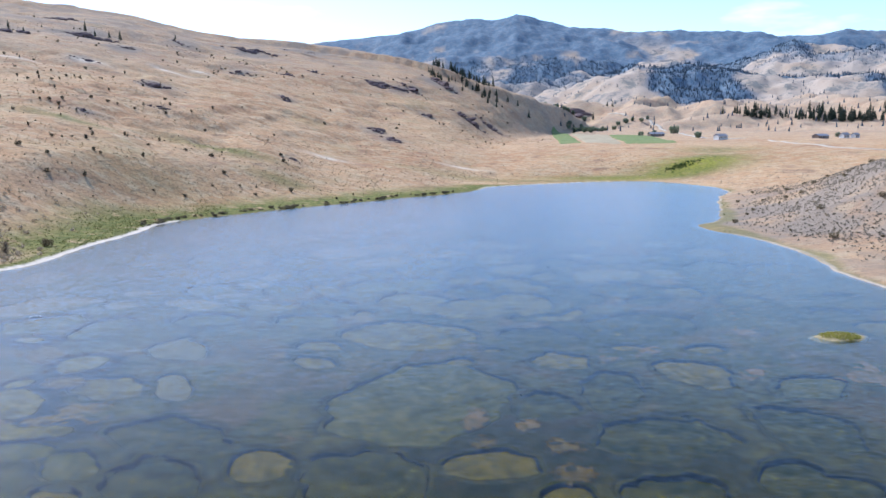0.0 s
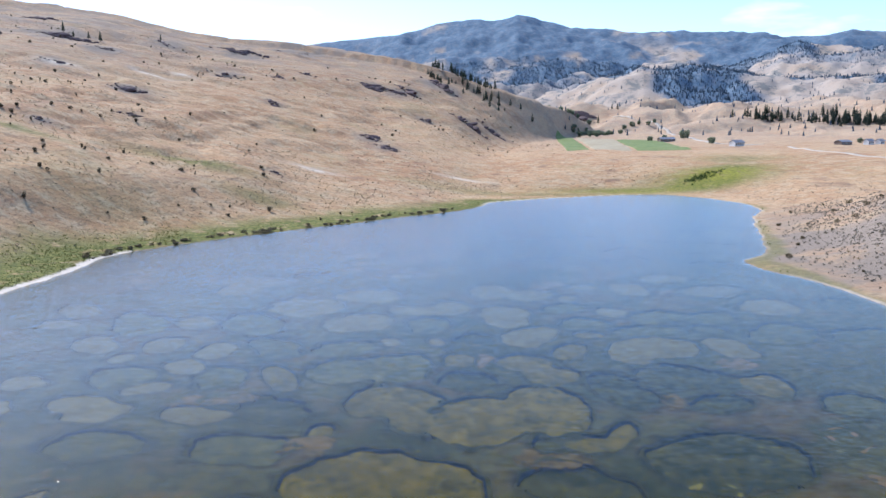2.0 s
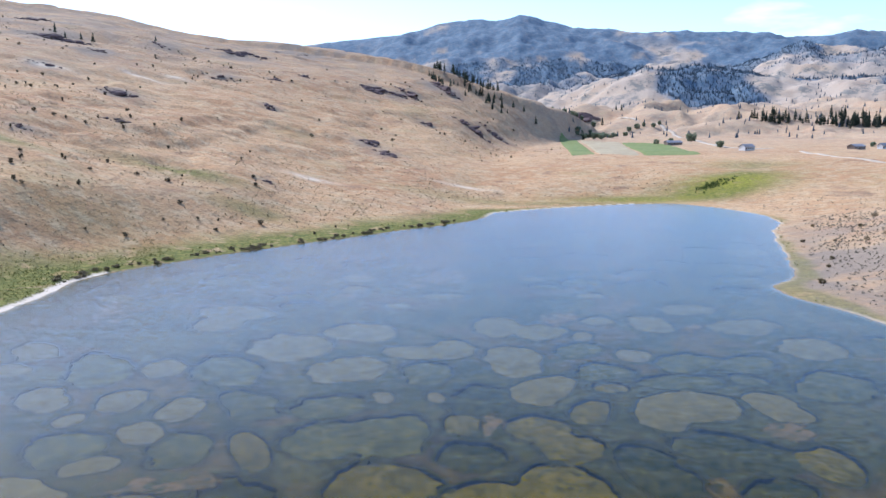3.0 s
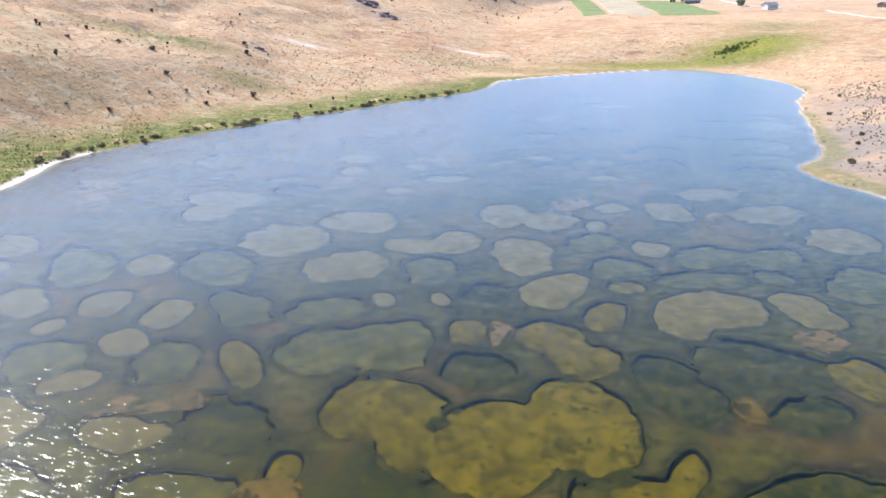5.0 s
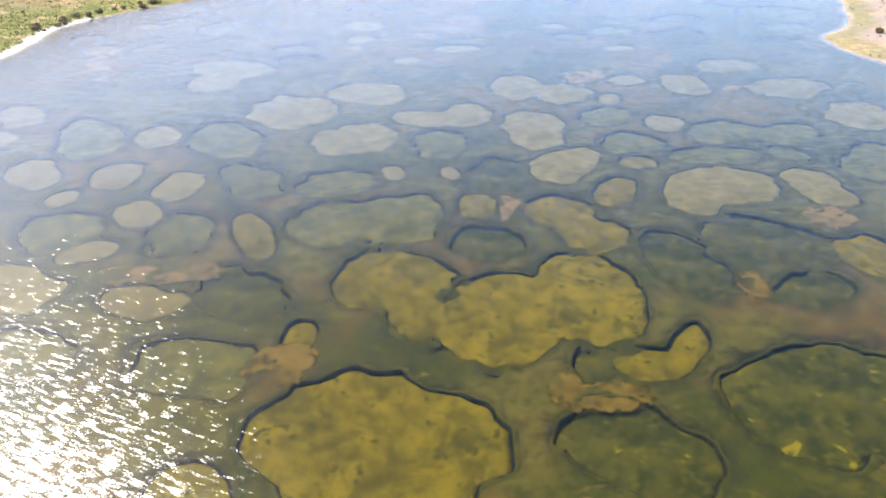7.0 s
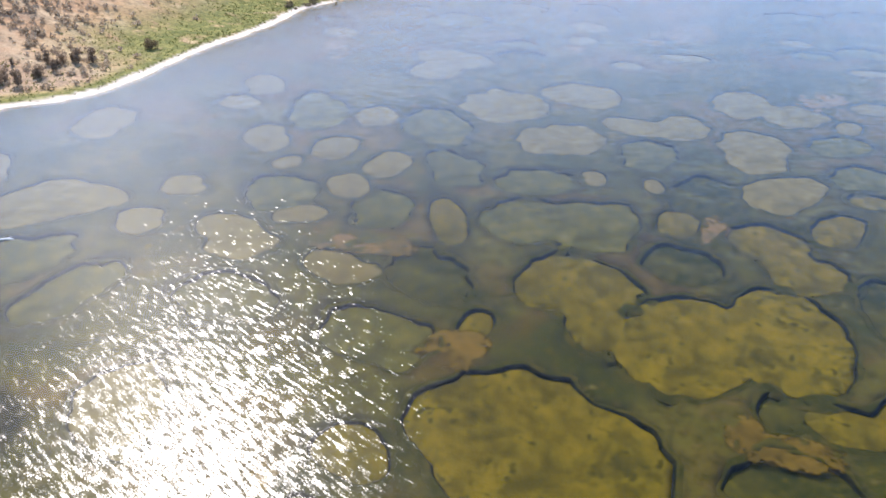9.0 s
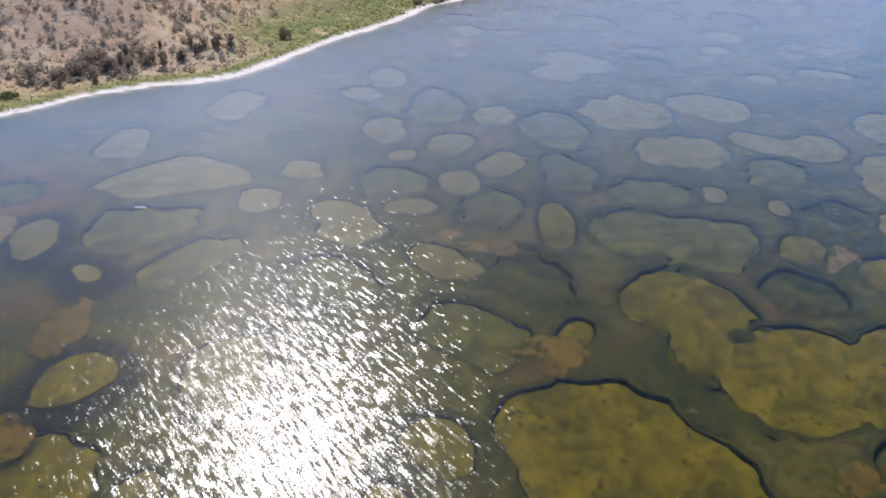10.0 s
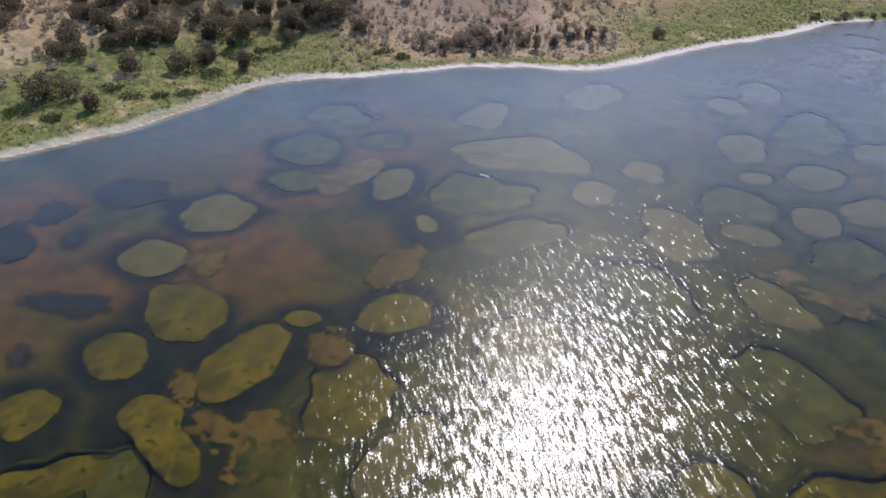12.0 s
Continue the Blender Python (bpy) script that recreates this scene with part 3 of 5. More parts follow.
pool("P", (49.6, 155.8, 5.2, 3.4, -80))
pool("R", (47, 146.6, 3.3, 2.4, -1))
pool("Y", (23.3, 155.6, 4.4, 2.4, 71))
pool("Y", (4.9, 152, 3.2, 2.2, -87))
pool("R", (8.9, 150.1, 3.6, 1.3, 84))
pool("Y", (17.8, 144.4, 4.3, 3.7, -79), (14.2, 149.6, 3.8, 3.6, 58))
pool("G", (5.9, 141.8, 3.9, 3.4, -19))
pool("G", (26.9, 137, 6.8, 3.6, -80))
pool("G", (38.2, 141.6, 6.7, 4.7, -34))
pool("G", (38.5, 131.8, 4, 2.8, 33))
pool("Y", (47.5, 137.8, 5, 3, 83))
pool("A", (32.1, 132, 2.2, 1.2, 68))
pool("O", (-13.7, 158.4, 5.5, 4.2, -5))
pool("O", (-4.9, 148.9, 6.4, 5.2, 87), (-13.1, 147.2, 5.4, 5, 67))
pool("P", (-6.3, 161.7, 2.1, 1.6, 89))
pool("G", (7.7, 160, 6, 4.7, 81))
pool("P", (1.6, 161.4, 2.1, 1.2, -74))
pool("O", (44, 176.7, 5.9, 4.6, 36))
pool("O", (39.9, 166.7, 6.7, 3.2, 7))
pool("O", (53.4, 174.7, 5.6, 4.1, 36))
pool("P", (67.8, 182.5, 6.4, 5.2, 39))
pool("O", (61.8, 164.2, 6.8, 5.3, 45))
pool("P", (56.4, 212.3, 6.5, 4.7, 7))
pool("P", (62.6, 198, 7, 5.4, 25))
pool("R", (60.6, 187.4, 3.2, 1.3, 65))
pool("P", (45.3, 200.4, 6.1, 3.9, -90))
pool("R", (51.7, 196.9, 2.6, 1.3, 59))
pool("P", (-13.2, 197.7, 6.9, 6, -36))
pool("P", (-42.2, 215.1, 8.9, 5.3, -30), (-43.1, 205.9, 6.2, 5.2, 83))
pool("R", (-69.5, 214, 11.6, 2.7, -71))
pool("O", (-55, 176.7, 8.9, 4.7, -60))
pool("P", (-71.1, 187.5, 6.3, 3.6, -54))
pool("P", (-57.1, 162.7, 5.5, 3.5, -43))
pool("P", (-19.5, 252.5, 5.1, 3.8, -71))
pool("P", (-18.5, 237.4, 3.5, 3, 71))
pool("P", (-7.5, 219.4, 3.2, 2.8, -57))
pool("P", (26.9, 248, 3.8, 2.8, -56))
pool("R", (26.6, 206.1, 5.2, 3.3, 80))
pool("P", (34.7, 203.8, 3.3, 2.7, 29))
pool("O", (-90.2, 109.4, 6, 4.4, -18))
pool("P", (-86.3, 161.1, 7.1, 4.2, -60))
pool("P", (-89, 139.8, 5.7, 3.5, -51))
pool("P", (-76, 132.5, 6.6, 3.7, 73), (-70.5, 131.6, 8.3, 2.8, 48), (-70.4, 137.6, 6.7, 2.9, -4))
pool("R", (-79, 110.1, 6.5, 2.7, -60))
pool("D", (-89.1, 84.4, 3.5, 2.8, 9))
pool("P", (-77.7, 91, 4.2, 3.6, -32))
pool("O", (-81.3, 102.6, 3.4, 2.8, -25))
pool("P", (-73.7, 113.1, 4.1, 2.4, -39))
pool("O", (-65.4, 120.4, 6.3, 5.7, 83))
pool("P", (-57.2, 133.1, 3.4, 2.7, -60))
pool("P", (-71.3, 82, 3.8, 2.8, 13))
pool("A", (-67.4, 86.5, 2, 1.6, -19))
pool("Y", (-59.6, 81.8, 5, 3.3, 5))
pool("Y", (-55.9, 74.9, 3.2, 2.3, -1))
pool("Y", (-52.6, 67.4, 2.6, 2.2, 3))
pool("Y", (-49.5, 83.8, 5, 2.7, -55))
pool("Y", (-47.3, 75.2, 2.5, 2.1, 20), (-42.4, 75.6, 3.4, 1.7, 6))
pool("Y", (-44, 69.8, 2.5, 1.8, 63), (-44.4, 66.4, 3.5, 1.6, 50))
pool("A", (-55.7, 102.6, 3.5, 2.2, -64))
pool("Y", (-48.2, 97.8, 3, 2.6, -79))
pool("Y", (-40.5, 89.3, 4.6, 3.7, -35))
pool("A", (-42.8, 78.9, 3.1, 1.3, 19), (-39.7, 81.2, 3.6, 2.3, -32))
pool("A", (-49, 78.6, 1.7, 1, -15))
pool("Y", (-52.4, 90.6, 1.4, 1, 47))
pool("A", (-47.2, 90.7, 1.7, 1.2, -31))
pool("O", (-54.6, 118.5, 5.6, 3.3, 83))
pool("D", (-87.8, 75.2, 2.4, 1.8, -12))
pool("D", (-80.5, 76.2, 1.7, 1.2, -13))
pool("D", (-68.2, 71.6, 2.1, 1.3, 43))
pool("D", (-65.4, 74.9, 1.7, 1.4, 12))
pool("D", (-60.4, 68, 1.1, 0.7, -1))
pool("D", (-83.3, 70.1, 3.7, 2.2, -3))
pool("P", (-58.9, 143.9, 3.3, 2.8, -60))
pool("O", (-38.5, 122.2, 5.5, 4, -18))
pool("Y", (-17.3, 106, 3.2, 2.2, -30))
pool("P", (-62.1, 110.5, 1.8, 1.1, -18))
pool("Y", (16.4, 97.4, 4.3, 3.5, -16))
pool("Y", (32.5, 91.6, 5.3, 3.8, -78))
pool("Y", (5.1, 66.8, 3.9, 3.1, 20))
pool("A", (11.8, 70.2, 2.1, 1.7, 74))
pool("A", (12, 65.1, 1.8, 1.5, 86))
pool("A", (4.1, 71.6, 1.5, 1.1, -63))
pool("R", (3.7, 77.4, 2.1, 1.1, 80))
pool("R", (9.1, 75.6, 1.2, 1, 27))
pool("G", (-7.1, 63.1, 7.8, 5.1, -78))
pool("Y", (-17.1, 67.5, 3.3, 2.5, -86))
pool("G", (-28.4, 75.3, 6.2, 3.7, -24))
pool("P", (-33, 89.5, 4.8, 1.8, -67))
pool("O", (-34.9, 67.9, 3.3, 2.3, -40))
pool("O", (-41.8, 71.9, 2.7, 2, -17))
pool("Y", (-33.7, 62.2, 2.2, 1.3, -33))
pool("G", (-26.4, 64.9, 5.1, 3.5, -49))
pool("O", (-1.9, 84.2, 12.5, 9.9, 61))
pool("G", (11.6, 81.4, 4, 3.8, 64))
pool("G", (20.6, 85.9, 5.9, 3.5, 72))
pool("G", (23, 72.8, 6.8, 4.6, 20))
pool("G", (37.8, 73.9, 5.7, 5, 76))
pool("G", (31.3, 63.4, 3.8, 2.6, 59), (34.5, 61.3, 3.7, 2.1, 20))
pool("G", (20.2, 60.5, 4.6, 3.3, 1))
pool("Y", (10.8, 60.5, 2.1, 1.9, 6))
pool("O", (44.3, 85.6, 4.6, 3.2, 36))
pool("R", (54.7, 90.7, 4.6, 3.1, 50))
pool("R", (39.5, 90.5, 2.6, 1, 54))
pool("R", (47.5, 115.4, 6.7, 2.2, 85))
pool("O", (54.7, 130.3, 4.4, 3.2, 38))
pool("Y", (26.8, 103.1, 2, 1.3, -6))
pool("R", (29.5, 100.5, 2.3, 1.2, 40))
pool("R", (22.7, 98.1, 2, 1.1, 69))
pool("Y", (37.8, 101.7, 2.6, 1.6, 10))
pool("Y", (7.8, 102.7, 1.3, 1.2, -50))
pool("Y", (2.7, 97.3, 1.9, 1.5, 56))
pool("Y", (-16.8, 98.3, 3.8, 1.9, -42))
pool("P", (-37.4, 105.3, 5.1, 3.6, -69))
pool("A", (-22.5, 100.4, 2.3, 1.6, 87))



def sown_pools():
    """Smaller pools over the rest of the lake, where the open water hides all but their faint shapes."""
    rng = random.Random(11)
    taken = [(l[0], l[1], max(l[2], l[3])) for _, lobes in POOLS for l in lobes]
    made = 0
    for _ in range(4000):
        x, y = rng.uniform(-110, 145), rng.uniform(30, 425)
        a = rng.uniform(2.2, 7.5) * (1.25 if y > 200 else 0.9)
        b = a * rng.uniform(0.5, 0.95)
        if made >= 110 or (48 < y < 215 and -100 < x < 58 and rng.random() < 0.8) or float(shore_distance(np.array([x]), np.array([y]))[0]) > -a - 2.5:
            continue
        if any(math.hypot(x - p, y - q) < (a + r) * 0.92 + 0.3 for p, q, r in taken) or math.hypot(x - 58.6, y - 105.5) < a + 6:
            continue
        taken.append((x, y, a))
        kind = rng.choice("PPOOOOGGRA" if y > 130 else "YYOOGGAA")
        pool(kind, (x, y, a, b, rng.uniform(-60, 60)))
        made += 1


sown_pools()


# height of each kind's floor under the water; the flats lie at about -0.3
FLOOR = {"R": -0.29, "A": -0.29, "D": -0.34, "P": -0.48, "O": -0.62, "Y": -0.66, "G": -0.74}


def raised(lobes):
    """The mats of the western shallows stand on the flats instead of in pits."""
    return lobes[0][0] < -44 and lobes[0][1] < 116


def build_bed():
    """The mud flats with a pit for each pool."""
    xs = np.concatenate((np.arange(-124, -95, 0.9), np.arange(-95, 75, 0.42), np.arange(75, 160, 1.1)))
    ys = np.concatenate((np.arange(-72, 22, 2.5), np.arange(22, 50, 0.7), np.arange(50, 170, 0.42), np.arange(170, 190, 0.6), np.arange(190, 270, 1.0), np.arange(270, 452, 2.0)))
    x, y = np.meshgrid(xs, ys)
    d = shore_distance(x, y)
    z = -0.30 + 0.07 * fbm(x / 6, y / 6, 4, 6.0) + 0.05 * fbm(x / 1.6, y / 1.6, 3, 16.0)
    silt_shade, amber = np.zeros_like(x), np.zeros_like(x)
    patch = fbm(x / 22, y / 22, 5, 14.0)
    amber = np.maximum(smooth(patch, -0.45, 0.0) * smooth(-x, 46, 68) * 0.85 * (1 - smooth(y, 112, 142)), smooth(fbm(x / 13, y / 13, 5, 24.0), 0.22, 0.55) * 0.34)
    for kind, lobes in POOLS:
        reach = max(max(l[2], l[3]) for l in lobes) + 4
        i0, i1 = np.searchsorted(xs, (min(l[0] for l in lobes) - reach, max(l[0] for l in lobes) + reach))
        j0, j1 = np.searchsorted(ys, (min(l[1] for l in lobes) - reach, max(l[1] for l in lobes) + reach))
        w = (slice(j0, j1), slice(i0, i1))
        if x[w].size == 0:
            continue
        f = oval_field(x[w], y[w], lobes, 2.0 if kind in "RA" else 1.8 if kind == "D" else 1.0)
        if kind in "RA":
            continue
        if raised(lobes):
            if kind != "D":
                silt_shade[w] = np.maximum(silt_shade[w], 0.92 * (1 - smooth(f + patch[w] * 1.8, 0.6, 3.6)))
            continue
        z[w] = z[w] + (np.minimum(z[w], FLOOR[kind] - 0.16) - z[w]) * (1 - smooth(f, 0.45, 0.95))
        # soft shade beyond the lip, put into the bed colour
        rim = np.exp(-((f - 0.8) / 0.8) ** 2) * (0.6 if kind in "GO" else 0.0 if kind == "D" else 0.45 if kind == "Y" else 0.3)
        silt_shade[w] = np.maximum(silt_shade[w], rim)
    # bottom darker towards the near end
    silt_shade = np.maximum(silt_shade, 0.62 * smooth(fbm(x / 11, y / 11, 4, 81.0), -0.5, 0.3) * (1 - smooth(y + 0.3 * x, 82, 112)) * smooth(x, -26, 2))
    edge = smooth(d, -7, -1)
    z = np.where(d < 0, z * (1 - edge) + (-0.12 + 0.02 * d) * edge, -1.8)
    silt_shade *= 1 - edge
    ob = sheet("lakebed", np.stack((x, y, z), -1).reshape(-1, 3), quads(len(ys), len(xs)), BED, {"silt_shade": silt_shade, "amber": amber * (1 - smooth(d, -14, -4))})
    tagged(ob, "olive-brown mud flats under shallow lake water", "lakebed", kind="structure")


POOL_WORDS = {
    "Y": ("mineral_pool", "round shallow pool floored with yellow-green algae", "mineral pool"),
    "P": ("mineral_pool", "pale beige salt mud pool in the lakebed", "mineral pool"),
    "O": ("mineral_pool", "olive algae pool with a dark rim", "mineral pool"),
    "G": ("mineral_pool", "deep green weedy pool with a dark rim", "mineral pool"),
    "R": ("algae_patch", "pinkish orange algae patch on the mud flats", "algae patch"),
    "A": ("algae_patch", "amber orange algae patch on the mud flats", "algae patch"),
    "D": ("silt_patch", "blue-black silt patch in the brown flats", "silt patch"),
}


def build_pool(kind, lobes):
    """The floor of one pool: a mat with an uneven edge and a skirt that sinks into the mud."""
    reach = max(max(l[2], l[3]) for l in lobes) + 1.5
    x0, x1 = min(l[0] for l in lobes) - reach, max(l[0] for l in lobes) + reach
    y0, y1 = min(l[1] for l in lobes) - reach, max(l[1] for l in lobes) + reach
    step = max(0.42, min(0.9, (x1 - x0) / 34))
    xs, ys = np.arange(x0, x1, step), np.arange(y0, y1, step)
    gx, gy = np.meshgrid(xs, ys)
    inset = {"R": -0.7, "A": -0.7, "D": -0.8}.get(kind, -0.25)
    f = oval_field(gx, gy, lobes, 2.0 if kind in "RA" else 1.8 if kind == "D" else 1.0) + inset
    top = -0.17 if raised(lobes) else FLOOR[kind]
    gz = top + 0.05 * fbm(gx / 2.0, gy / 2.0, 3, 7.0) + (0.07 * fbm(gx / 0.9, gy / 0.9, 2, 27.0) if kind in "RA" else 0.10 * smooth(-f, 0.0, 1.5))
    verts, index, faces = [], {}, []

    def vertex(key, p):
        if key not in index:
            index[key] = len(verts)
            verts.append(p)
        return index[key]

    for j in range(len(ys) - 1):
        for i in range(len(xs) - 1):
            ring = ((j, i), (j, i + 1), (j + 1, i + 1), (j + 1, i))
            if min(f[c] for c in ring) >= 0:
                continue
            poly = []
            for a, b in zip(ring, ring[1:] + ring[:1]):
                if f[a] < 0:
                    poly.append(vertex(a, (gx[a], gy[a], gz[a], -f[a])))
                if (f[a] < 0) != (f[b] < 0):
                    lo, hi = min(a, b), max(a, b)
                    t = f[lo] / (f[lo] - f[hi])
                    p = tuple(q[lo] + (q[hi] - q[lo]) * t for q in (gx, gy, gz)) + (0.0,)
                    poly.append(vertex((lo, hi), p))
            if len(poly) > 2:
                faces.append(poly)
    if not faces:
        return
    name, label, category = POOL_WORDS[kind]
    cx, cy = lobes[0][0], lobes[0][1]
    me = bpy.data.meshes.new(name)
    me.from_pydata([(p[0] - cx, p[1] - cy, p[2]) for p in verts], [], faces)
    me.attributes.new("depth", "FLOAT", "POINT").data.foreach_set("value", [p[3] for p in verts])
    bm = bmesh.new()
    bm.from_mesh(me)
    rim = [e for e in bm.edges if e.is_boundary]
    low = [v for v in bmesh.ops.extrude_edge_only(bm, edges=rim)["geom"] if isinstance(v, bmesh.types.BMVert)]
    for v in low:
        v.co.z -= 0.16
    bm.to_mesh(me)
    bm.free()
    me.shade_smooth()
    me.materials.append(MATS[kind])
    ob = new(name, me)
    ob.location = (cx, cy, 0)
    tagged(ob, label, category, "pools in the lake" if name == "mineral_pool" else category + "es on the flats")
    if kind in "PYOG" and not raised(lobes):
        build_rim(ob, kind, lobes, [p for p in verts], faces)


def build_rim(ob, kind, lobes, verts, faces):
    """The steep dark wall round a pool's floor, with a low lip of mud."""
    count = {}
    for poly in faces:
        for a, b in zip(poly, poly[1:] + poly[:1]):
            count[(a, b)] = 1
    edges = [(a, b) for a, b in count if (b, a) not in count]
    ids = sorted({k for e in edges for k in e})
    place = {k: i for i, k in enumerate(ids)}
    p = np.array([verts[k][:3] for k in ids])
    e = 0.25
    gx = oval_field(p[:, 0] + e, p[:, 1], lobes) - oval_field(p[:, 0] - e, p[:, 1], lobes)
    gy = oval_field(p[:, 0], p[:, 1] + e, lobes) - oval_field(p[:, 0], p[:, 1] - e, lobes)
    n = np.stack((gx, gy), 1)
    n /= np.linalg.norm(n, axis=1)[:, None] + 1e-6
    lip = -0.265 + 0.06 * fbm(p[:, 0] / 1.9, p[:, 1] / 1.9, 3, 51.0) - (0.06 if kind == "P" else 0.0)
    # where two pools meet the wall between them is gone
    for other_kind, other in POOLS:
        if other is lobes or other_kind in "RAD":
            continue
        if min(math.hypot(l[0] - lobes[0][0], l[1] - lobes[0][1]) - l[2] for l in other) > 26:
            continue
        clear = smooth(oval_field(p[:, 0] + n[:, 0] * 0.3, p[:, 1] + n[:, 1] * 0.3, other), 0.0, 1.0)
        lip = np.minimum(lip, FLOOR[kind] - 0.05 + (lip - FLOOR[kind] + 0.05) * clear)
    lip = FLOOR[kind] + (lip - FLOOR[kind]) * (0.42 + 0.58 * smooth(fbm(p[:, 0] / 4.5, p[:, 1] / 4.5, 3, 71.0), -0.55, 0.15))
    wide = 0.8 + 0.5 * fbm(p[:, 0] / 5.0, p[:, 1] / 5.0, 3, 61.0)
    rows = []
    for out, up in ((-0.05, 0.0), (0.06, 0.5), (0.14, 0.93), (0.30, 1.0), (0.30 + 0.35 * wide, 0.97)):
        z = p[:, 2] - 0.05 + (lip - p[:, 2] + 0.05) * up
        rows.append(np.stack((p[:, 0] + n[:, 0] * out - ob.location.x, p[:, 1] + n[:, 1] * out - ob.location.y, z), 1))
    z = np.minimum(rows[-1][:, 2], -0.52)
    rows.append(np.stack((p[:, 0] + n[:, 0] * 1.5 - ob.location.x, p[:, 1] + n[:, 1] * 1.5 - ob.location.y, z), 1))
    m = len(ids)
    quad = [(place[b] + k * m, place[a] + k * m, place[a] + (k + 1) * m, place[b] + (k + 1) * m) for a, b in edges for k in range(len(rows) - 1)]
    # inner wall weighted towards the painted shade colour, lip left as mud
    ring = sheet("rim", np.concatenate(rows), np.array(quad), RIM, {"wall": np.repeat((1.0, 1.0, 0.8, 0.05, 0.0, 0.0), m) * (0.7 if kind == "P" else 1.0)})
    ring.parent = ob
    tagged(ring, "pool wall with its shade painted dark, under a low mud lip")


def build_water():
    xs, ys = np.linspace(-124, 160, 60), np.linspace(-72, 452, 100)
    x, y = np.meshgrid(xs, ys)
    ob = sheet("water", np.stack((x, y, np.zeros_like(x)), -1).reshape(-1, 3), quads(len(ys), len(xs)), WATER)
    tagged(ob, "clear shallow lake water with wind ripples", "water", kind="structure")


build_ground()
build_bed()
for kind_, lobes_ in POOLS:
    build_pool(kind_, lobes_)
build_water()


# ---- things on the land ----
BARK = speckled("grey_bark", (0.10, 0.075, 0.055), (0.20, 0.16, 0.125), 6.0)
ROCK = speckled("dark_weathered_rock", (0.070, 0.045, 0.046), (0.165, 0.115, 0.108), 0.9, bump=0.8, dist=0.3)
GRAVEL = speckled("pale_gravel_road", (0.36, 0.30, 0.24), (0.44, 0.38, 0.31), 0.8)
CROP = speckled("green_crop", (0.120, 0.165, 0.050), (0.185, 0.205, 0.075), 0.25)
STUBBLE = speckled("mown_stubble", (0.30, 0.24, 0.15), (0.38, 0.32, 0.21), 0.2)
WALL = speckled("pale_painted_boards", (0.55, 0.54, 0.53), (0.68, 0.67, 0.65), 1.5)
WALL_DARK = speckled("brown_stained_boards", (0.16, 0.12, 0.10), (0.24, 0.19, 0.16), 1.5)
ROOF = speckled("grey_metal_roof", (0.16, 0.16, 0.18), (0.24, 0.24, 0.26), 1.0, 0.5)
PANE = Mat("window_pane", 0.1, 0.6).colour((0.04, 0.05, 0.06)).m
MUD = speckled("pale_shore_mud", (0.22, 0.18, 0.09), (0.36, 0.29, 0.17), 1.3)


def leaf_material(name, dark, light, through_light=0.4):
    """Leaves that differ one from the next, and let some light pass."""
    m = Mat(name, 0.75, 0.2)
    c = m.mix(m.island(), dark, light)
    m.colour(c)
    tl = m.t.nodes.new("ShaderNodeBsdfTranslucent")
    mx = m.t.nodes.new("ShaderNodeMixShader")
    out = [n for n in m.t.nodes if n.type == "OUTPUT_MATERIAL"][0]
    mx.inputs["Fac"].default_value = through_light
    m.link(c, tl.inputs["Color"])
    m.link(m.b.outputs["BSDF"], mx.inputs[1])
    m.link(tl.outputs["BSDF"], mx.inputs[2])
    m.link(mx.outputs["Shader"], out.inputs["Surface"])
    return m.m


NEEDLES = leaf_material("conifer_needles", (0.032, 0.046, 0.036), (0.075, 0.095, 0.068))
# far needles carry the distance haze as a blue base tint
FAR_NEEDLES = leaf_material("haze_tinted_conifer_needles", (0.052, 0.082, 0.118), (0.094, 0.130, 0.170))
SHRUB_LEAF = leaf_material("dull_shrub_leaves", (0.085, 0.072, 0.044), (0.20, 0.17, 0.105))
BANK_LEAF = leaf_material("brown_bush_leaves", (0.150, 0.112, 0.078), (0.330, 0.250, 0.175), 0.5)
MAT_LEAF = leaf_material("dark_green_shrub_leaves", (0.045, 0.060, 0.020), (0.120, 0.135, 0.045))
HILL_LEAF = leaf_material("dark_hill_shrub_leaves", (0.050, 0.042, 0.028), (0.130, 0.108, 0.068))
DARK_LEAF = leaf_material("dark_bush_leaves", (0.085, 0.068, 0.038), (0.230, 0.178, 0.105), 0.5)
SAGE_LEAF = leaf_material("grey_sagebrush_leaves", (0.27, 0.205, 0.135), (0.48, 0.385, 0.27))
KNOLL_LEAF = leaf_material("dusty_sagebrush_leaves", (0.17, 0.145, 0.11), (0.34, 0.295, 0.23))
GREEN_LEAF = leaf_material("green_broad_leaves", (0.13, 0.165, 0.11), (0.25, 0.28, 0.18))
GRASS_LEAF = leaf_material("green_grass_blades", (0.088, 0.100, 0.028), (0.190, 0.184, 0.058))
STRAW = leaf_material("dry_grass_blades", (0.22, 0.16, 0.09), (0.42, 0.33, 0.21))


def tri_mesh(name, points, material):
    """A mesh of loose triangles, three points each."""
    p = np.asarray(points, np.float32).reshape(-1, 3)
    me = bpy.data.meshes.new(name)
    n = len(p) // 3
    me.vertices.add(len(p))
    me.vertices.foreach_set("co", p.ravel())
    me.loops.add(len(p))
    me.loops.foreach_set("vertex_index", np.arange(len(p), dtype=np.int32))
    me.polygons.add(n)
    me.polygons.foreach_set("loop_start", np.arange(0, len(p), 3, dtype=np.int32))
    me.update(calc_edges=True)
    me.materials.append(material)
    return me


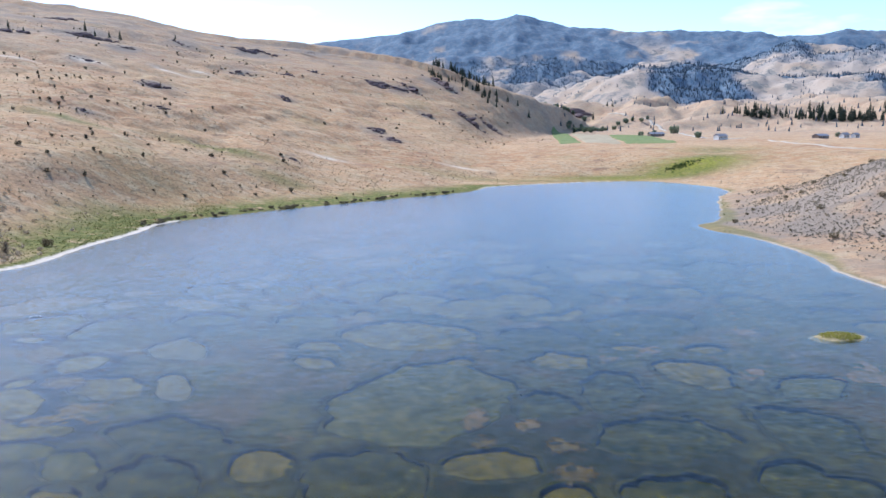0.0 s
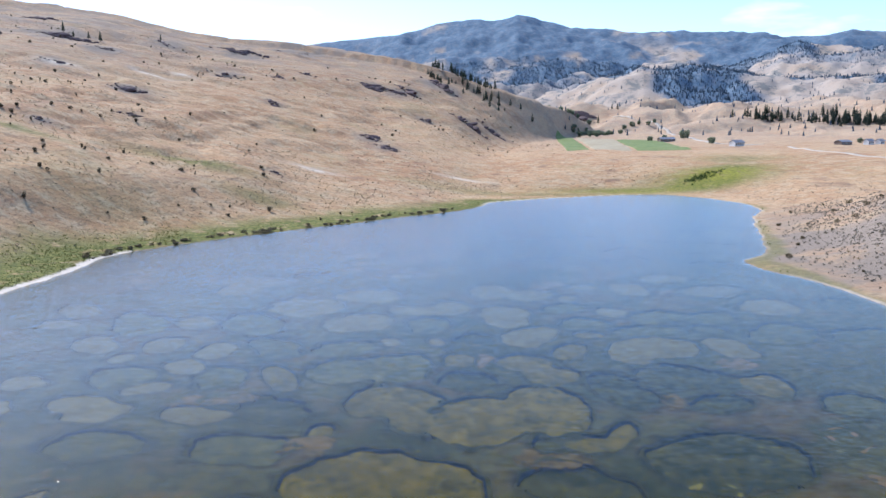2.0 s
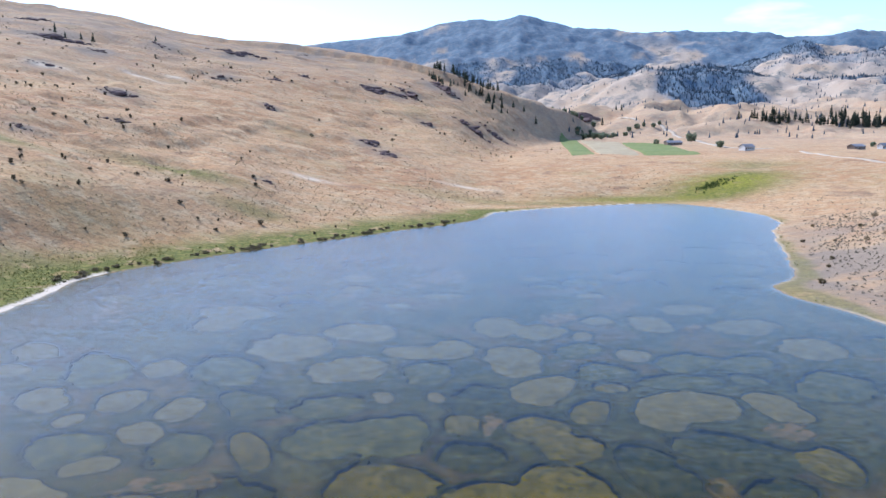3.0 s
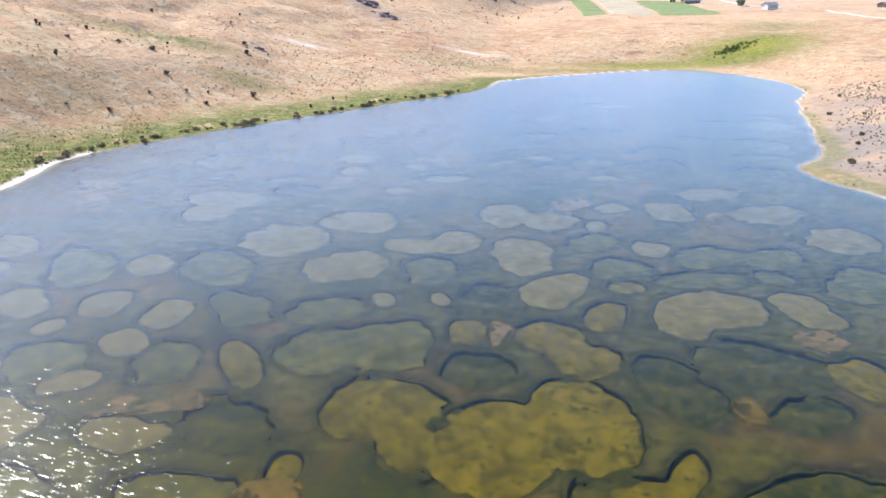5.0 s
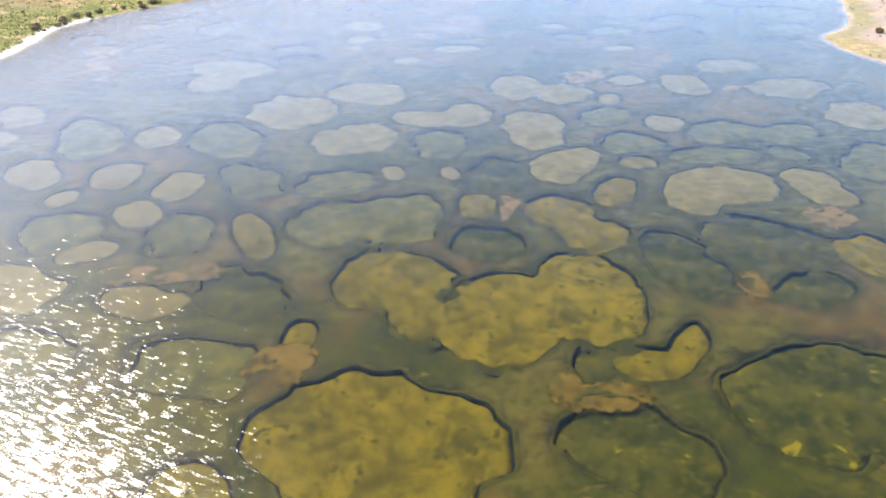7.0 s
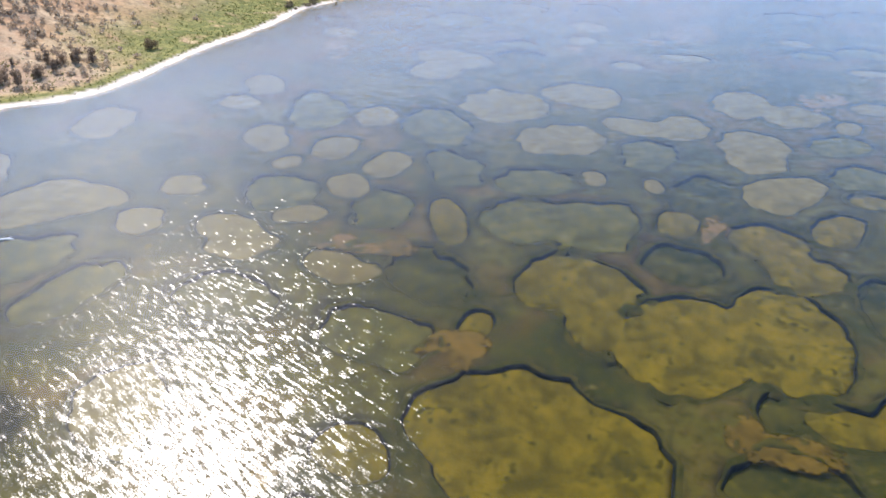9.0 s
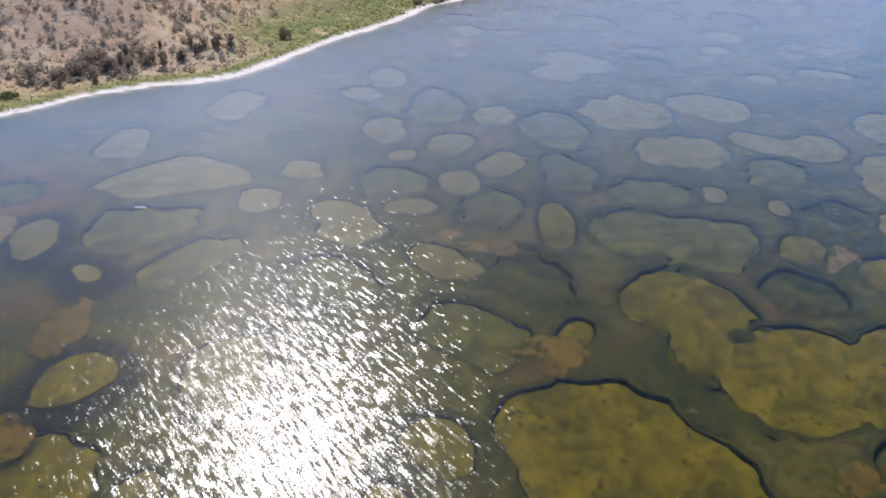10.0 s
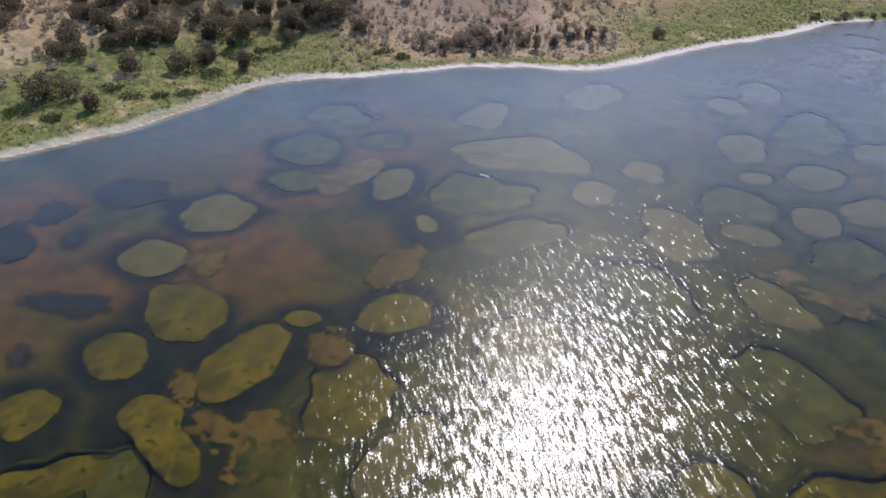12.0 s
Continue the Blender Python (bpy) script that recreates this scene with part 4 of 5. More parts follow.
def leaf_cloud(rng, lumps, count, size):
    """Leaf triangles spread through round lumps (x, y, z, radius, height)."""
    lumps = np.array(lumps, float)
    w = lumps[:, 3] ** 2
    pick = rng.choice(len(lumps), count, p=w / w.sum())
    v = rng.normal(size=(count, 3))
    v /= np.linalg.norm(v, axis=1)[:, None]
    r = rng.uniform(0.45, 1.08, count) ** 0.6
    c = lumps[pick, :3] + v * r[:, None] * np.stack((lumps[pick, 3], lumps[pick, 3], lumps[pick, 4]), 1)
    a, b = rng.normal(size=(count, 3)), rng.normal(size=(count, 3))
    a /= np.linalg.norm(a, axis=1)[:, None]
    b -= a * (a * b).sum(1)[:, None]
    b /= np.linalg.norm(b, axis=1)[:, None]
    s = size * rng.uniform(0.6, 1.4, count)[:, None]
    return np.stack((c - a * s - b * s * 0.5, c + a * s - b * s * 0.5, c + b * s), 1)


def limb(bm, a, b, ra, rb, sides=5):
    """A tapered round limb from a to b."""
    a, b = Vector(a), Vector(b)
    q = (b - a).to_track_quat("Z", "Y")
    rings = []
    for p, r in ((a, ra), (b, rb)):
        rings.append([bm.verts.new(p + q @ Vector((math.cos(k * math.tau / sides) * r, math.sin(k * math.tau / sides) * r, 0))) for k in range(sides)])
    for k in range(sides):
        bm.faces.new((rings[0][k], rings[0][(k + 1) % sides], rings[1][(k + 1) % sides], rings[1][k]))


def part(name, bm, material, parent, label=""):
    me = bpy.data.meshes.new(name)
    bm.to_mesh(me)
    bm.free()
    me.materials.append(material)
    ob = new(name, me)
    ob.parent = parent
    if label:
        tagged(ob, label)
    return ob


def mesh_part(name, me, parent, label=""):
    ob = new(name, me)
    ob.parent = parent
    if label:
        tagged(ob, label)
    return ob


def make_shrub(name, seed, width, height, material, label, category, leaves=420, leaf=0.16):
    """A many-stemmed bush: stems from the root and an uneven crown of leaf clumps."""
    rng = np.random.default_rng(seed)
    root = new(name)
    bm = bmesh.new()
    lumps = []
    for k in range(6):
        ang, lean_out = k * 1.05 + rng.uniform(-0.4, 0.4), rng.uniform(0.15, 0.42) * width
        tip = (math.cos(ang) * lean_out, math.sin(ang) * lean_out, height * rng.uniform(0.5, 0.78))
        limb(bm, (0, 0, -0.15), tip, 0.05 * height * 0.4 + 0.02, 0.015)
        lumps.append((*tip, width * rng.uniform(0.16, 0.26), height * rng.uniform(0.2, 0.32)))
        lumps.append((tip[0] * 0.9, tip[1] * 0.9, height * 0.3, width * rng.uniform(0.15, 0.22), height * 0.22))
    lumps.append((0, 0, height * 0.72, width * 0.2, height * 0.28))
    part("trunk", bm, BARK, root)
    mesh_part("crown", tri_mesh("crown", leaf_cloud(rng, lumps, leaves, leaf), material), root)
    return tagged(root, label, category)


def make_conifer(name, seed, height, material, label, spread=0.2):
    """A pine: tapered trunk, whorls of drooping limbs and needle clumps, with gaps."""
    rng = np.random.default_rng(seed)
    root = new(name)
    bm = bmesh.new()
    limb(bm, (0, 0, -0.3), (0, 0, height * 0.55), 0.022 * height, 0.013 * height, 6)
    limb(bm, (0, 0, height * 0.55), (0, 0, height * 0.98), 0.013 * height, 0.003 * height, 6)
    lumps = []
    z = height * rng.uniform(0.14, 0.24)
    while z < height * 0.96:
        reach = spread * height * (1 - z / height) ** 0.8 * rng.uniform(0.7, 1.15) + 0.12
        n = 5 if z < height * 0.7 else 4
        turn = rng.uniform(0, 6.3)
        for k in range(n):
            if rng.uniform() < 0.14:
                continue
            a = turn + k * math.tau / n + rng.uniform(-0.25, 0.25)
            tip = (math.cos(a) * reach, math.sin(a) * reach, z - reach * 0.25)
            limb(bm, (0, 0, z), tip, 0.006 * height, 0.002 * height, 3)
            for q in (0.55, 0.95):
                lumps.append((tip[0] * q, tip[1] * q, z - reach * 0.25 * q + 0.1, reach * 0.3 + 0.1, 0.03 * height))
        z += height * rng.uniform(0.055, 0.085)
    lumps.append((0, 0, height * 0.96, 0.02 * height, 0.05 * height))
    part("trunk", bm, BARK, root)
    mesh_part("crown", tri_mesh("crown", leaf_cloud(rng, lumps, 520, 0.032 * height), material), root)
    return tagged(root, label, "tree")


def stand(thing, x, y, scale=1.0, turn=0.0, tilt=0.0, sink=0.05):
    ob = copy_thing(thing, Matrix.Identity(4))
    ob.matrix_basis = pose(x, y, land_height(x, y) - sink, tilt, 0, turn) @ Matrix.Scale(scale, 4)
    return ob


def place_first(thing, x, y, scale=1.0, turn=0.0):
    thing.matrix_basis = pose(x, y, land_height(x, y) - 0.05, 0, 0, turn) @ Matrix.Scale(scale, 4)


class Kind:
    """A set of model things, each of which stands at its first place before it is copied."""

    def __init__(self, makers, group):
        self.makers, self.group, self.models = makers, group, {}
        self.n = 0

    def put(self, x, y, scale, turn):
        k = self.n % len(self.makers)
        self.n += 1
        if k not in self.models:
            ob = self.makers[k]()
            tagged(ob, group=self.group)
            self.models[k] = ob
            place_first(ob, x, y, scale, turn)
        else:
            stand(self.models[k], x, y, scale, turn)


rng = random.Random(5)
pines = Kind([lambda s=s, h=h, w=w: make_conifer("pine_tree", s, h, NEEDLES, "dark green ponderosa pine on a dry slope", w)
              for s, h, w in ((1, 12, 0.17), (2, 14, 0.14), (3, 10, 0.2), (4, 11, 0.16))], "pines on the hills")


def grove(x, y, sx, sy, turn, count, lo, hi):
    c, s = math.cos(radians(turn)), math.sin(radians(turn))
    for _ in range(count):
        u, v = rng.gauss(0, 0.5) * sx, rng.gauss(0, 0.5) * sy
        pines.put(x + u * c - v * s, y + u * s + v * c, rng.uniform(lo, hi), rng.uniform(0, 360))


# ridge-top grove, single pines on the slopes, the wooded knolls over the valley
grove(40, 925, 46, 24, -28, 44, 0.5, 1.15)
grove(66, 968, 20, 14, -40, 12, 0.6, 1.0)
grove(10, 885, 26, 14, -30, 12, 0.4, 0.8)
for px_, py_, k_ in ((60, 880, 0.8), (66, 870, 0.75), (98, 950, 0.9), (112, 960, 0.85), (126, 955, 0.95), (-316, 690, 0.7), (-304, 682, 0.6), (-292, 684, 0.65), (-284, 688, 0.75),
                     (-345, 618, 0.6), (-334, 620, 0.45), (-262, 770, 0.6), (196, 1010, 0.9), (262, 1190, 1.0), (300, 1230, 0.9), (330, 1380, 1.1), (345, 1400, 1.2)):
    pines.put(px_, py_, k_, rng.uniform(0, 360))
grove(590, 1060, 62, 30, -30, 110, 0.8, 1.45)
grove(505, 1130, 36, 20, -20, 40, 0.8, 1.3)
grove(700, 1060, 40, 30, -30, 24, 0.8, 1.4)

# shrubs dotted over the grassy hill and the bank
hill_shrubs = Kind([lambda s=s, w=w, h=h: make_shrub("shrub", s, w, h, HILL_LEAF, "small dark shrub on dry grass", "shrub", 150, 0.2)
                    for s, w, h in ((21, 1.6, 1.5), (22, 2.2, 1.4), (23, 1.3, 2.1), (24, 2.6, 1.8))], "shrubs on the grassy hill")
SHRUB_SPOTS = ((-244, 442), (-230, 427), (-223, 426), (-216, 426), (-222, 447), (-230, 472), (-226, 474), (-218, 464), (-210, 477), (-214, 503), (-218, 532), (-180, 602), (-192, 366), (-189, 369), (-199, 374), (-184, 368),
               (-186, 376), (-174, 400), (-195, 451), (-162, 405), (-94, 420), (-80, 386), (-130, 275), (-101, 297), (-150, 321), (-130, 338), (-172, 317), (-156, 280), (-94, 437), (-95, 333), (-80, 581), (-77, 527),
               (-102, 638), (-123, 708), (-90, 747), (-156, 663), (-150, 418), (-78, 320), (-202, 401), (-138, 264), (-208, 360), (-192, 342))
for x_, y_ in SHRUB_SPOTS:
    hill_shrubs.put(x_, y_, rng.uniform(0.75, 1.25), rng.uniform(0, 360))
for _ in range(900):
    az_, di_ = radians(rng.uniform(-42, 9)), rng.uniform(280, 820)
    x_, y_ = HX + di_ * math.sin(az_), HY + di_ * math.cos(az_)
    if hill_shrubs.n >= 250:
        break
    q_ = float(fbm(np.array([x_ / 70]), np.array([y_ / 70]), 3, 31.0)[0]) + (0.25 if x_ < -150 else 0)
    if q_ > 0.0 and float(shore_distance(np.array([x_]), np.array([y_]))[0]) > 12:
        hill_shrubs.put(x_, y_, rng.uniform(0.45, 1.2), rng.uniform(0, 360))

# dark bushes behind the near bank
bank_bushes = Kind([lambda s=s, w=w, h=h: make_shrub("bush", s, w, h, DARK_LEAF, "tall dark brown-green bush on the lake bank", "bush", 1700, 0.13)
                    for s, w, h in ((31, 4.2, 3.4), (32, 5.0, 4.0), (33, 3.0, 3.6), (34, 3.8, 2.8))], "dark bushes on the bank")
for x_, y_, k_ in ((-128, 80, 1.3), (-128, 84, 1.05), (-121, 86, 0.9), (-145, 86, 1.0), (-144, 89, 0.85), (-147, 97, 0.8), (-152, 97, 0.95), (-159, 93, 1.0), (-166, 82, 1.2), (-158, 79, 0.9), (-173, 80, 1.1),
                   (-149, 107, 1.0), (-154, 114, 1.05), (-145, 120, 1.0), (-152, 128, 1.2), (-144, 130, 1.15), (-148, 137, 1.25), (-146, 141, 1.2), (-153, 136, 1.3), (-138, 143, 0.9), (-155, 119, 1.0), (-161, 114, 1.1), (-159, 105, 1.0),
                   (-106, 200, 0.75), (-172, 95, 1.0), (-168, 106, 1.0)):
    bank_bushes.put(x_, y_, k_, rng.uniform(0, 360))
green_mats = Kind([lambda s=s, w=w, h=h: make_shrub("low_shrub", s, w, h, MAT_LEAF, "low spreading dark green shrub in bank grass", "shrub", 420, 0.16)
                   for s, w, h in ((61, 5.0, 0.9), (62, 4.0, 0.7), (63, 6.0, 0.8))], "green shrubs on the bank")
for x_, y_ in ((-138, 115), (-138, 121), (-137, 124), (-126, 142), (-122, 144), (-124, 93), (-129, 91), (-123, 97), (-135, 117), (-124, 76), (-120, 80), (-122, 101), (-130, 108), (-166, 74)):
    green_mats.put(x_, y_, rng.uniform(0.7, 1.1), rng.uniform(0, 360))
for _ in range(70):
    bank_bushes.put(-151 + rng.gauss(0, 9), 117 + rng.gauss(0, 18), rng.uniform(0.55, 1.2), rng.uniform(0, 360))
row_bushes = Kind([lambda s=s, w=w, h=h: make_shrub("bush", s, w, h, BANK_LEAF, "upright brown bush above the salt rim", "bush", 700, 0.10)
                   for s, w, h in ((35, 1.7, 2.6), (36, 2.2, 2.2), (37, 1.4, 2.0), (38, 2.6, 2.4))], "brown bushes along the bank")
for k in range(46):
    t_ = rng.random()
    row_bushes.put(-123 + 15 * t_ + rng.gauss(0, 3.0) - 2, 148 + 40 * t_ + rng.gauss(0, 2.5), rng.uniform(0.6, 1.25), rng.uniform(0, 360))

# low dark bushes on the undercut bank below the hill
edge_bushes = Kind([lambda s=s, w=w, h=h: make_shrub("bush", s, w, h, SHRUB_LEAF, "low dark green bush on the lake bank", "bush", 260, 0.14)
                    for s, w, h in ((45, 2.4, 1.0), (46, 1.8, 1.3), (47, 3.0, 1.1))], "low bushes along the bank")
for _ in range(70):
    k_ = rng.randrange(21, 26) if rng.random() < 0.85 else 20
    t_ = rng.random()
    (ax_, ay_), (bx_, by_) = SHORE[k_], SHORE[k_ + 1]
    out_ = rng.uniform(1.6, 6.0)
    le_ = math.hypot(bx_ - ax_, by_ - ay_)
    x_, y_ = ax_ + (bx_ - ax_) * t_ - (by_ - ay_) / le_ * out_, ay_ + (by_ - ay_) * t_ + (bx_ - ax_) / le_ * out_
    if float(shore_distance(np.array([x_]), np.array([y_]))[0]) > 1.2:
        edge_bushes.put(x_, y_, rng.uniform(0.5, 1.2), rng.uniform(0, 360))

# bushes among the sage on the other shore
sage_shrubs = Kind([lambda s=s, w=w, h=h: make_shrub("sagebrush", s, w, h, m, lb, "bush", 300, 0.13)
                    for s, w, h, m, lb in ((41, 2.2, 1.3, SHRUB_LEAF, "dark low bush among sagebrush"), (42, 2.6, 1.6, SAGE_LEAF, "grey rounded sagebrush on stony ground"),
                                           (43, 1.8, 1.2, DARK_LEAF, "dark low bush among sagebrush"))], "bushes on the far knoll")
for _ in range(130):
    x_, y_ = rng.gauss(165, 45), rng.gauss(215, 60)
    if float(shore_distance(np.array([x_]), np.array([y_]))[0]) > 6:
        sage_shrubs.put(x_, y_, rng.uniform(0.5, 1.1), rng.uniform(0, 360))

# broad-leaved trees by the fields and houses
broad = Kind([lambda s=s: make_shrub("leafy_tree", s, 8.0, 8.0, GREEN_LEAF, "round green broad-leaved tree by the fields", "tree", 900, 0.5) for s in (51, 52, 53)], "trees by the fields")
for _ in range(50):
    broad.put(216 + rng.gauss(0, 20), 1080 + rng.gauss(0, 28), rng.uniform(0.45, 1.0), rng.uniform(0, 360))
for x_, y_, k_ in ((292, 880, 1.3), (270, 740, 0.9), (252, 828, 0.9), (240, 840, 0.7), (330, 1150, 0.9), (318, 1160, 0.8), (305, 1150, 1.0), (290, 1140, 0.9), (345, 1170, 0.8), (390, 700, 0.6)):
    broad.put(x_, y_, k_, rng.uniform(0, 360))


def boulder_mesh(seed):
    r = np.random.default_rng(seed)
    bm = bmesh.new()
    bmesh.ops.create_icosphere(bm, subdivisions=2, radius=1.0)
    for v in bm.verts:
        v.co *= 1 + 0.35 * noise.noise(v.co * 1.3 + Vector((seed * 3.1, 0, 0))) + 0.12 * noise.noise(v.co * 4 + Vector((0, seed, 0)))
    for _ in range(5):
        nrm = Vector(r.normal(size=3)).normalized()
        for v in bm.verts:
            over = v.co.dot(nrm) - 0.72
            if over > 0:
                v.co -= nrm * over
    me = bpy.data.meshes.new("boulder")
    bm.to_mesh(me)
    bm.free()
    me.materials.append(ROCK)
    return me


BOULDERS = [boulder_mesh(s) for s in range(5)]


def rock_outcrop(x, y, length, turn, height, count):
    """A broken ledge of dark rock: blocks along the slope."""
    root = new("rock_outcrop")
    root.location = (x, y, land_height(x, y))
    c, s = math.cos(radians(turn)), math.sin(radians(turn))
    for k in range(int(count * 1.6)):
        u, v = rng.gauss(0, 0.3) * length, rng.gauss(0, 0.075) * length
        bx, by = x + u * c - v * s, y + u * s + v * c
        h = height * (0.12 + 0.75 * rng.random() ** 2) * max(0.35, 1.1 - 1.2 * abs(u) / length)
        ob = new("boulder", rng.choice(BOULDERS))
        ob.parent = root
        ob.matrix_basis = pose(bx - x, by - y, land_height(bx, by) - root.location.z - h * 0.05, rng.uniform(-15, 15), rng.uniform(-15, 15), turn + rng.uniform(-25, 25)) \
            @ Matrix.Diagonal((h * rng.uniform(1.0, 2.4), h * rng.uniform(0.6, 1.0), h * rng.uniform(0.35, 0.8), 1))
    tagged(root, "dark broken rock ledge on the grassy slope", "rock", "rock ledges on the hill")


for args in LEDGES:
    rock_outcrop(*args)


# ---- fields, roads and houses in the valley ----


def draped(name, corners, material, lift, n=14, m=14):
    """A patch laid over the ground between four corners."""
    (ax, ay), (bx, by), (cx, cy), (dx, dy) = corners
    u, v = np.meshgrid(np.linspace(0, 1, n), np.linspace(0, 1, m))
    x = (ax * (1 - u) + bx * u) * (1 - v) + (dx * (1 - u) + cx * u) * v
    y = (ay * (1 - u) + by * u) * (1 - v) + (dy * (1 - u) + cy * u) * v
    z = land(x, y)[0] + lift
    z[0], z[-1], z[:, 0], z[:, -1] = z[0] - lift - 0.3, z[-1] - lift - 0.3, z[:, 0] - lift - 0.3, z[:, -1] - lift - 0.3
    return sheet(name, np.stack((x, y, z), -1).reshape(-1, 3), quads(m, n), material)


def crop_field(corners, material, label):
    tagged(draped("crop_field", corners, material, 0.6, 24, 24), label, "field", "fields in the valley")


def ribbon(name, points, width, material, label, category):
    """A road or track laid along points on the ground."""
    p = []
    for (ax, ay), (bx, by) in zip(points, points[1:]):
        k = max(2, int(math.hypot(bx - ax, by - ay) / 6))
        p += [(ax + (bx - ax) * t / k, ay + (by - ay) * t / k) for t in range(k)]
    p = np.array(p + [points[-1]])
    for _ in range(3):
        p[1:-1] = (p[:-2] + 2 * p[1:-1] + p[2:]) / 4
    d = np.gradient(p, axis=0)
    d /= np.linalg.norm(d, axis=1)[:, None]
    nrm = np.stack((-d[:, 1], d[:, 0]), 1)
    across = np.array((-0.6, -0.5, 0, 0.5, 0.6)) * width
    x = p[:, 0:1] + nrm[:, 0:1] * across
    y = p[:, 1:2] + nrm[:, 1:2] * across
    z = land(x, y)[0].max(axis=1, keepdims=True) + np.array((-1.2, 0.35, 0.45, 0.35, -1.2))
    tagged(sheet(name, np.stack((x, y, z), -1).reshape(-1, 3), quads(len(p), 5), material), label, category, kind="structure")


def boxed(x0, x1, y0, y1, z0, z1, bevel=0.03):
    bm = bmesh.new()
    bmesh.ops.create_cube(bm, size=1.0, matrix=Matrix.Translation(((x0 + x1) / 2, (y0 + y1) / 2, (z0 + z1) / 2)) @ Matrix.Diagonal((x1 - x0, y1 - y0, z1 - z0, 1)))
    bmesh.ops.bevel(bm, geom=list(bm.edges), offset=bevel, segments=1, affect="EDGES")
    return bm


def house(x, y, turn, length, depth, eaves, top, wall, label, doors=1, windows=4):
    """A gabled house: walls with gable ends, an overhanging roof, windows and a door on the long front."""
    root = new("house")
    root.matrix_basis = pose(x, y, land_height(x, y), 0, 0, turn)
    a, b = length / 2, depth / 2
    bm = bmesh.new()
    prof = ((-b, -1.5), (b, -1.5), (b, eaves), (0, top), (-b, eaves))
    ends = [[bm.verts.new((sx, py, pz)) for py, pz in prof] for sx in (-a, a)]
    bm.faces.new(ends[0][::-1])
    bm.faces.new(ends[1])
    for k in range(5):
        bm.faces.new((ends[0][k], ends[0][(k + 1) % 5], ends[1][(k + 1) % 5], ends[1][k]))
    part("wall", bm, wall, root)
    bm = bmesh.new()
    rise = (top - eaves) / b
    o = 0.6
    for sgn in (1, -1):
        low, high = (sgn * (b + o), eaves - o * rise + 0.05), (0, top + 0.05)
        vs = [bm.verts.new((sx, q[0], q[1] + dz)) for dz in (0, 0.22) for sx in (-a - o, a + o) for q in (low, high)]
        for f in ((0, 1, 3, 2), (4, 6, 7, 5), (0, 2, 6, 4), (1, 5, 7, 3), (0, 4, 5, 1), (2, 3, 7, 6)):
            bm.faces.new([vs[k] for k in f])
    part("roof", bm, ROOF, root, "grey sheet metal roof")
    for k in range(windows):
        wx0 = -a + (k + 0.7) * length / (windows + 0.6)
        w = part("window", boxed(wx0 - 0.7, wx0 + 0.7, -b - 0.07, -b + 0.05, eaves * 0.36, eaves * 0.78), WALL, root, "dark window in a pale frame")
        part("pane", boxed(wx0 - 0.58, wx0 + 0.58, -b - 0.09, -b - 0.02, eaves * 0.36 + 0.12, eaves * 0.78 - 0.12, 0.01), PANE, w)
    for k in range(doors):
        part("door", boxed(-a + 0.4 + k * 2, -a + 1.4 + k * 2, -b - 0.06, -b + 0.05, 0.0, 2.1), WALL_DARK, root, "brown door")
    tagged(root, label, "house", "houses in the valley")


# ---- bulk growth: sagebrush, grass and far woods ----


def sown(name, spots, clump, material, label, category):
    """One mesh of many small plants: the clump's triangles, turned and scaled at each spot (x, y, z, size)."""
    spots = np.asarray(spots, float)
    g = np.random.default_rng(len(spots))
    a = g.uniform(0, math.tau, len(spots))
    k = g.integers(0, len(clump), len(spots))
    out = []
    for i, c in enumerate(clump):
        s, t = spots[k == i], a[k == i]
        co, si = np.cos(t)[:, None, None], np.sin(t)[:, None, None]
        x, y, z = c[None, ..., 0], c[None, ..., 1], c[None, ..., 2]
        sz = s[:, 3][:, None, None]
        out.append(np.stack(((x * co - y * si) * sz + s[:, 0][:, None, None], (x * si + y * co) * sz + s[:, 1][:, None, None], z * sz + s[:, 2][:, None, None]), -1).reshape(-1, 3))
    return tagged(new(name, tri_mesh(name, np.concatenate(out), material)), label, category, kind="stuff")


def scatter(seed, count, x0, x1, y0, y1, keep, lo, hi):
    """Random spots in a rectangle where keep(x, y, shore distance) exceeds a random number."""
    g = np.random.default_rng(seed)
    x, y = g.uniform(x0, x1, count), g.uniform(y0, y1, count)
    d = shore_distance(x, y)
    ok = (keep(x, y, d) > g.uniform(0, 1, count)) & (d > 1.5)
    x, y = x[ok], y[ok]
    return np.stack((x, y, land(x, y)[0] - 0.03, g.uniform(lo, hi, len(x))), 1)


g_ = np.random.default_rng(3)
SAGE_CLUMPS = [leaf_cloud(g_, [(0, 0, 0.35, 0.5, 0.35), (g_.uniform(-0.3, 0.3), g_.uniform(-0.3, 0.3), 0.45, 0.32, 0.3)], 30, 0.17) for _ in range(5)]


def tuft(blades, height, spread):
    b = []
    for _ in range(blades):
        a, r = g_.uniform(0, math.tau), g_.uniform(0, spread)
        x, y = math.cos(a) * r, math.sin(a) * r
        h = height * g_.uniform(0.5, 1.1)
        lx, ly = g_.normal(0, 0.25) * h, g_.normal(0, 0.25) * h
        w = 0.05 + 0.03 * height
        b.append(((x - w * math.sin(a), y + w * math.cos(a), 0), (x + w * math.sin(a), y - w * math.cos(a), 0), (x + lx, y + ly, h)))
    return np.array(b)


TUFTS = [tuft(9, 0.6, 0.45) for _ in range(5)]


def clumped(x, y, scale, seed, lo, hi):
    return smooth(fbm(x / scale, y / scale, 4, seed), lo, hi)


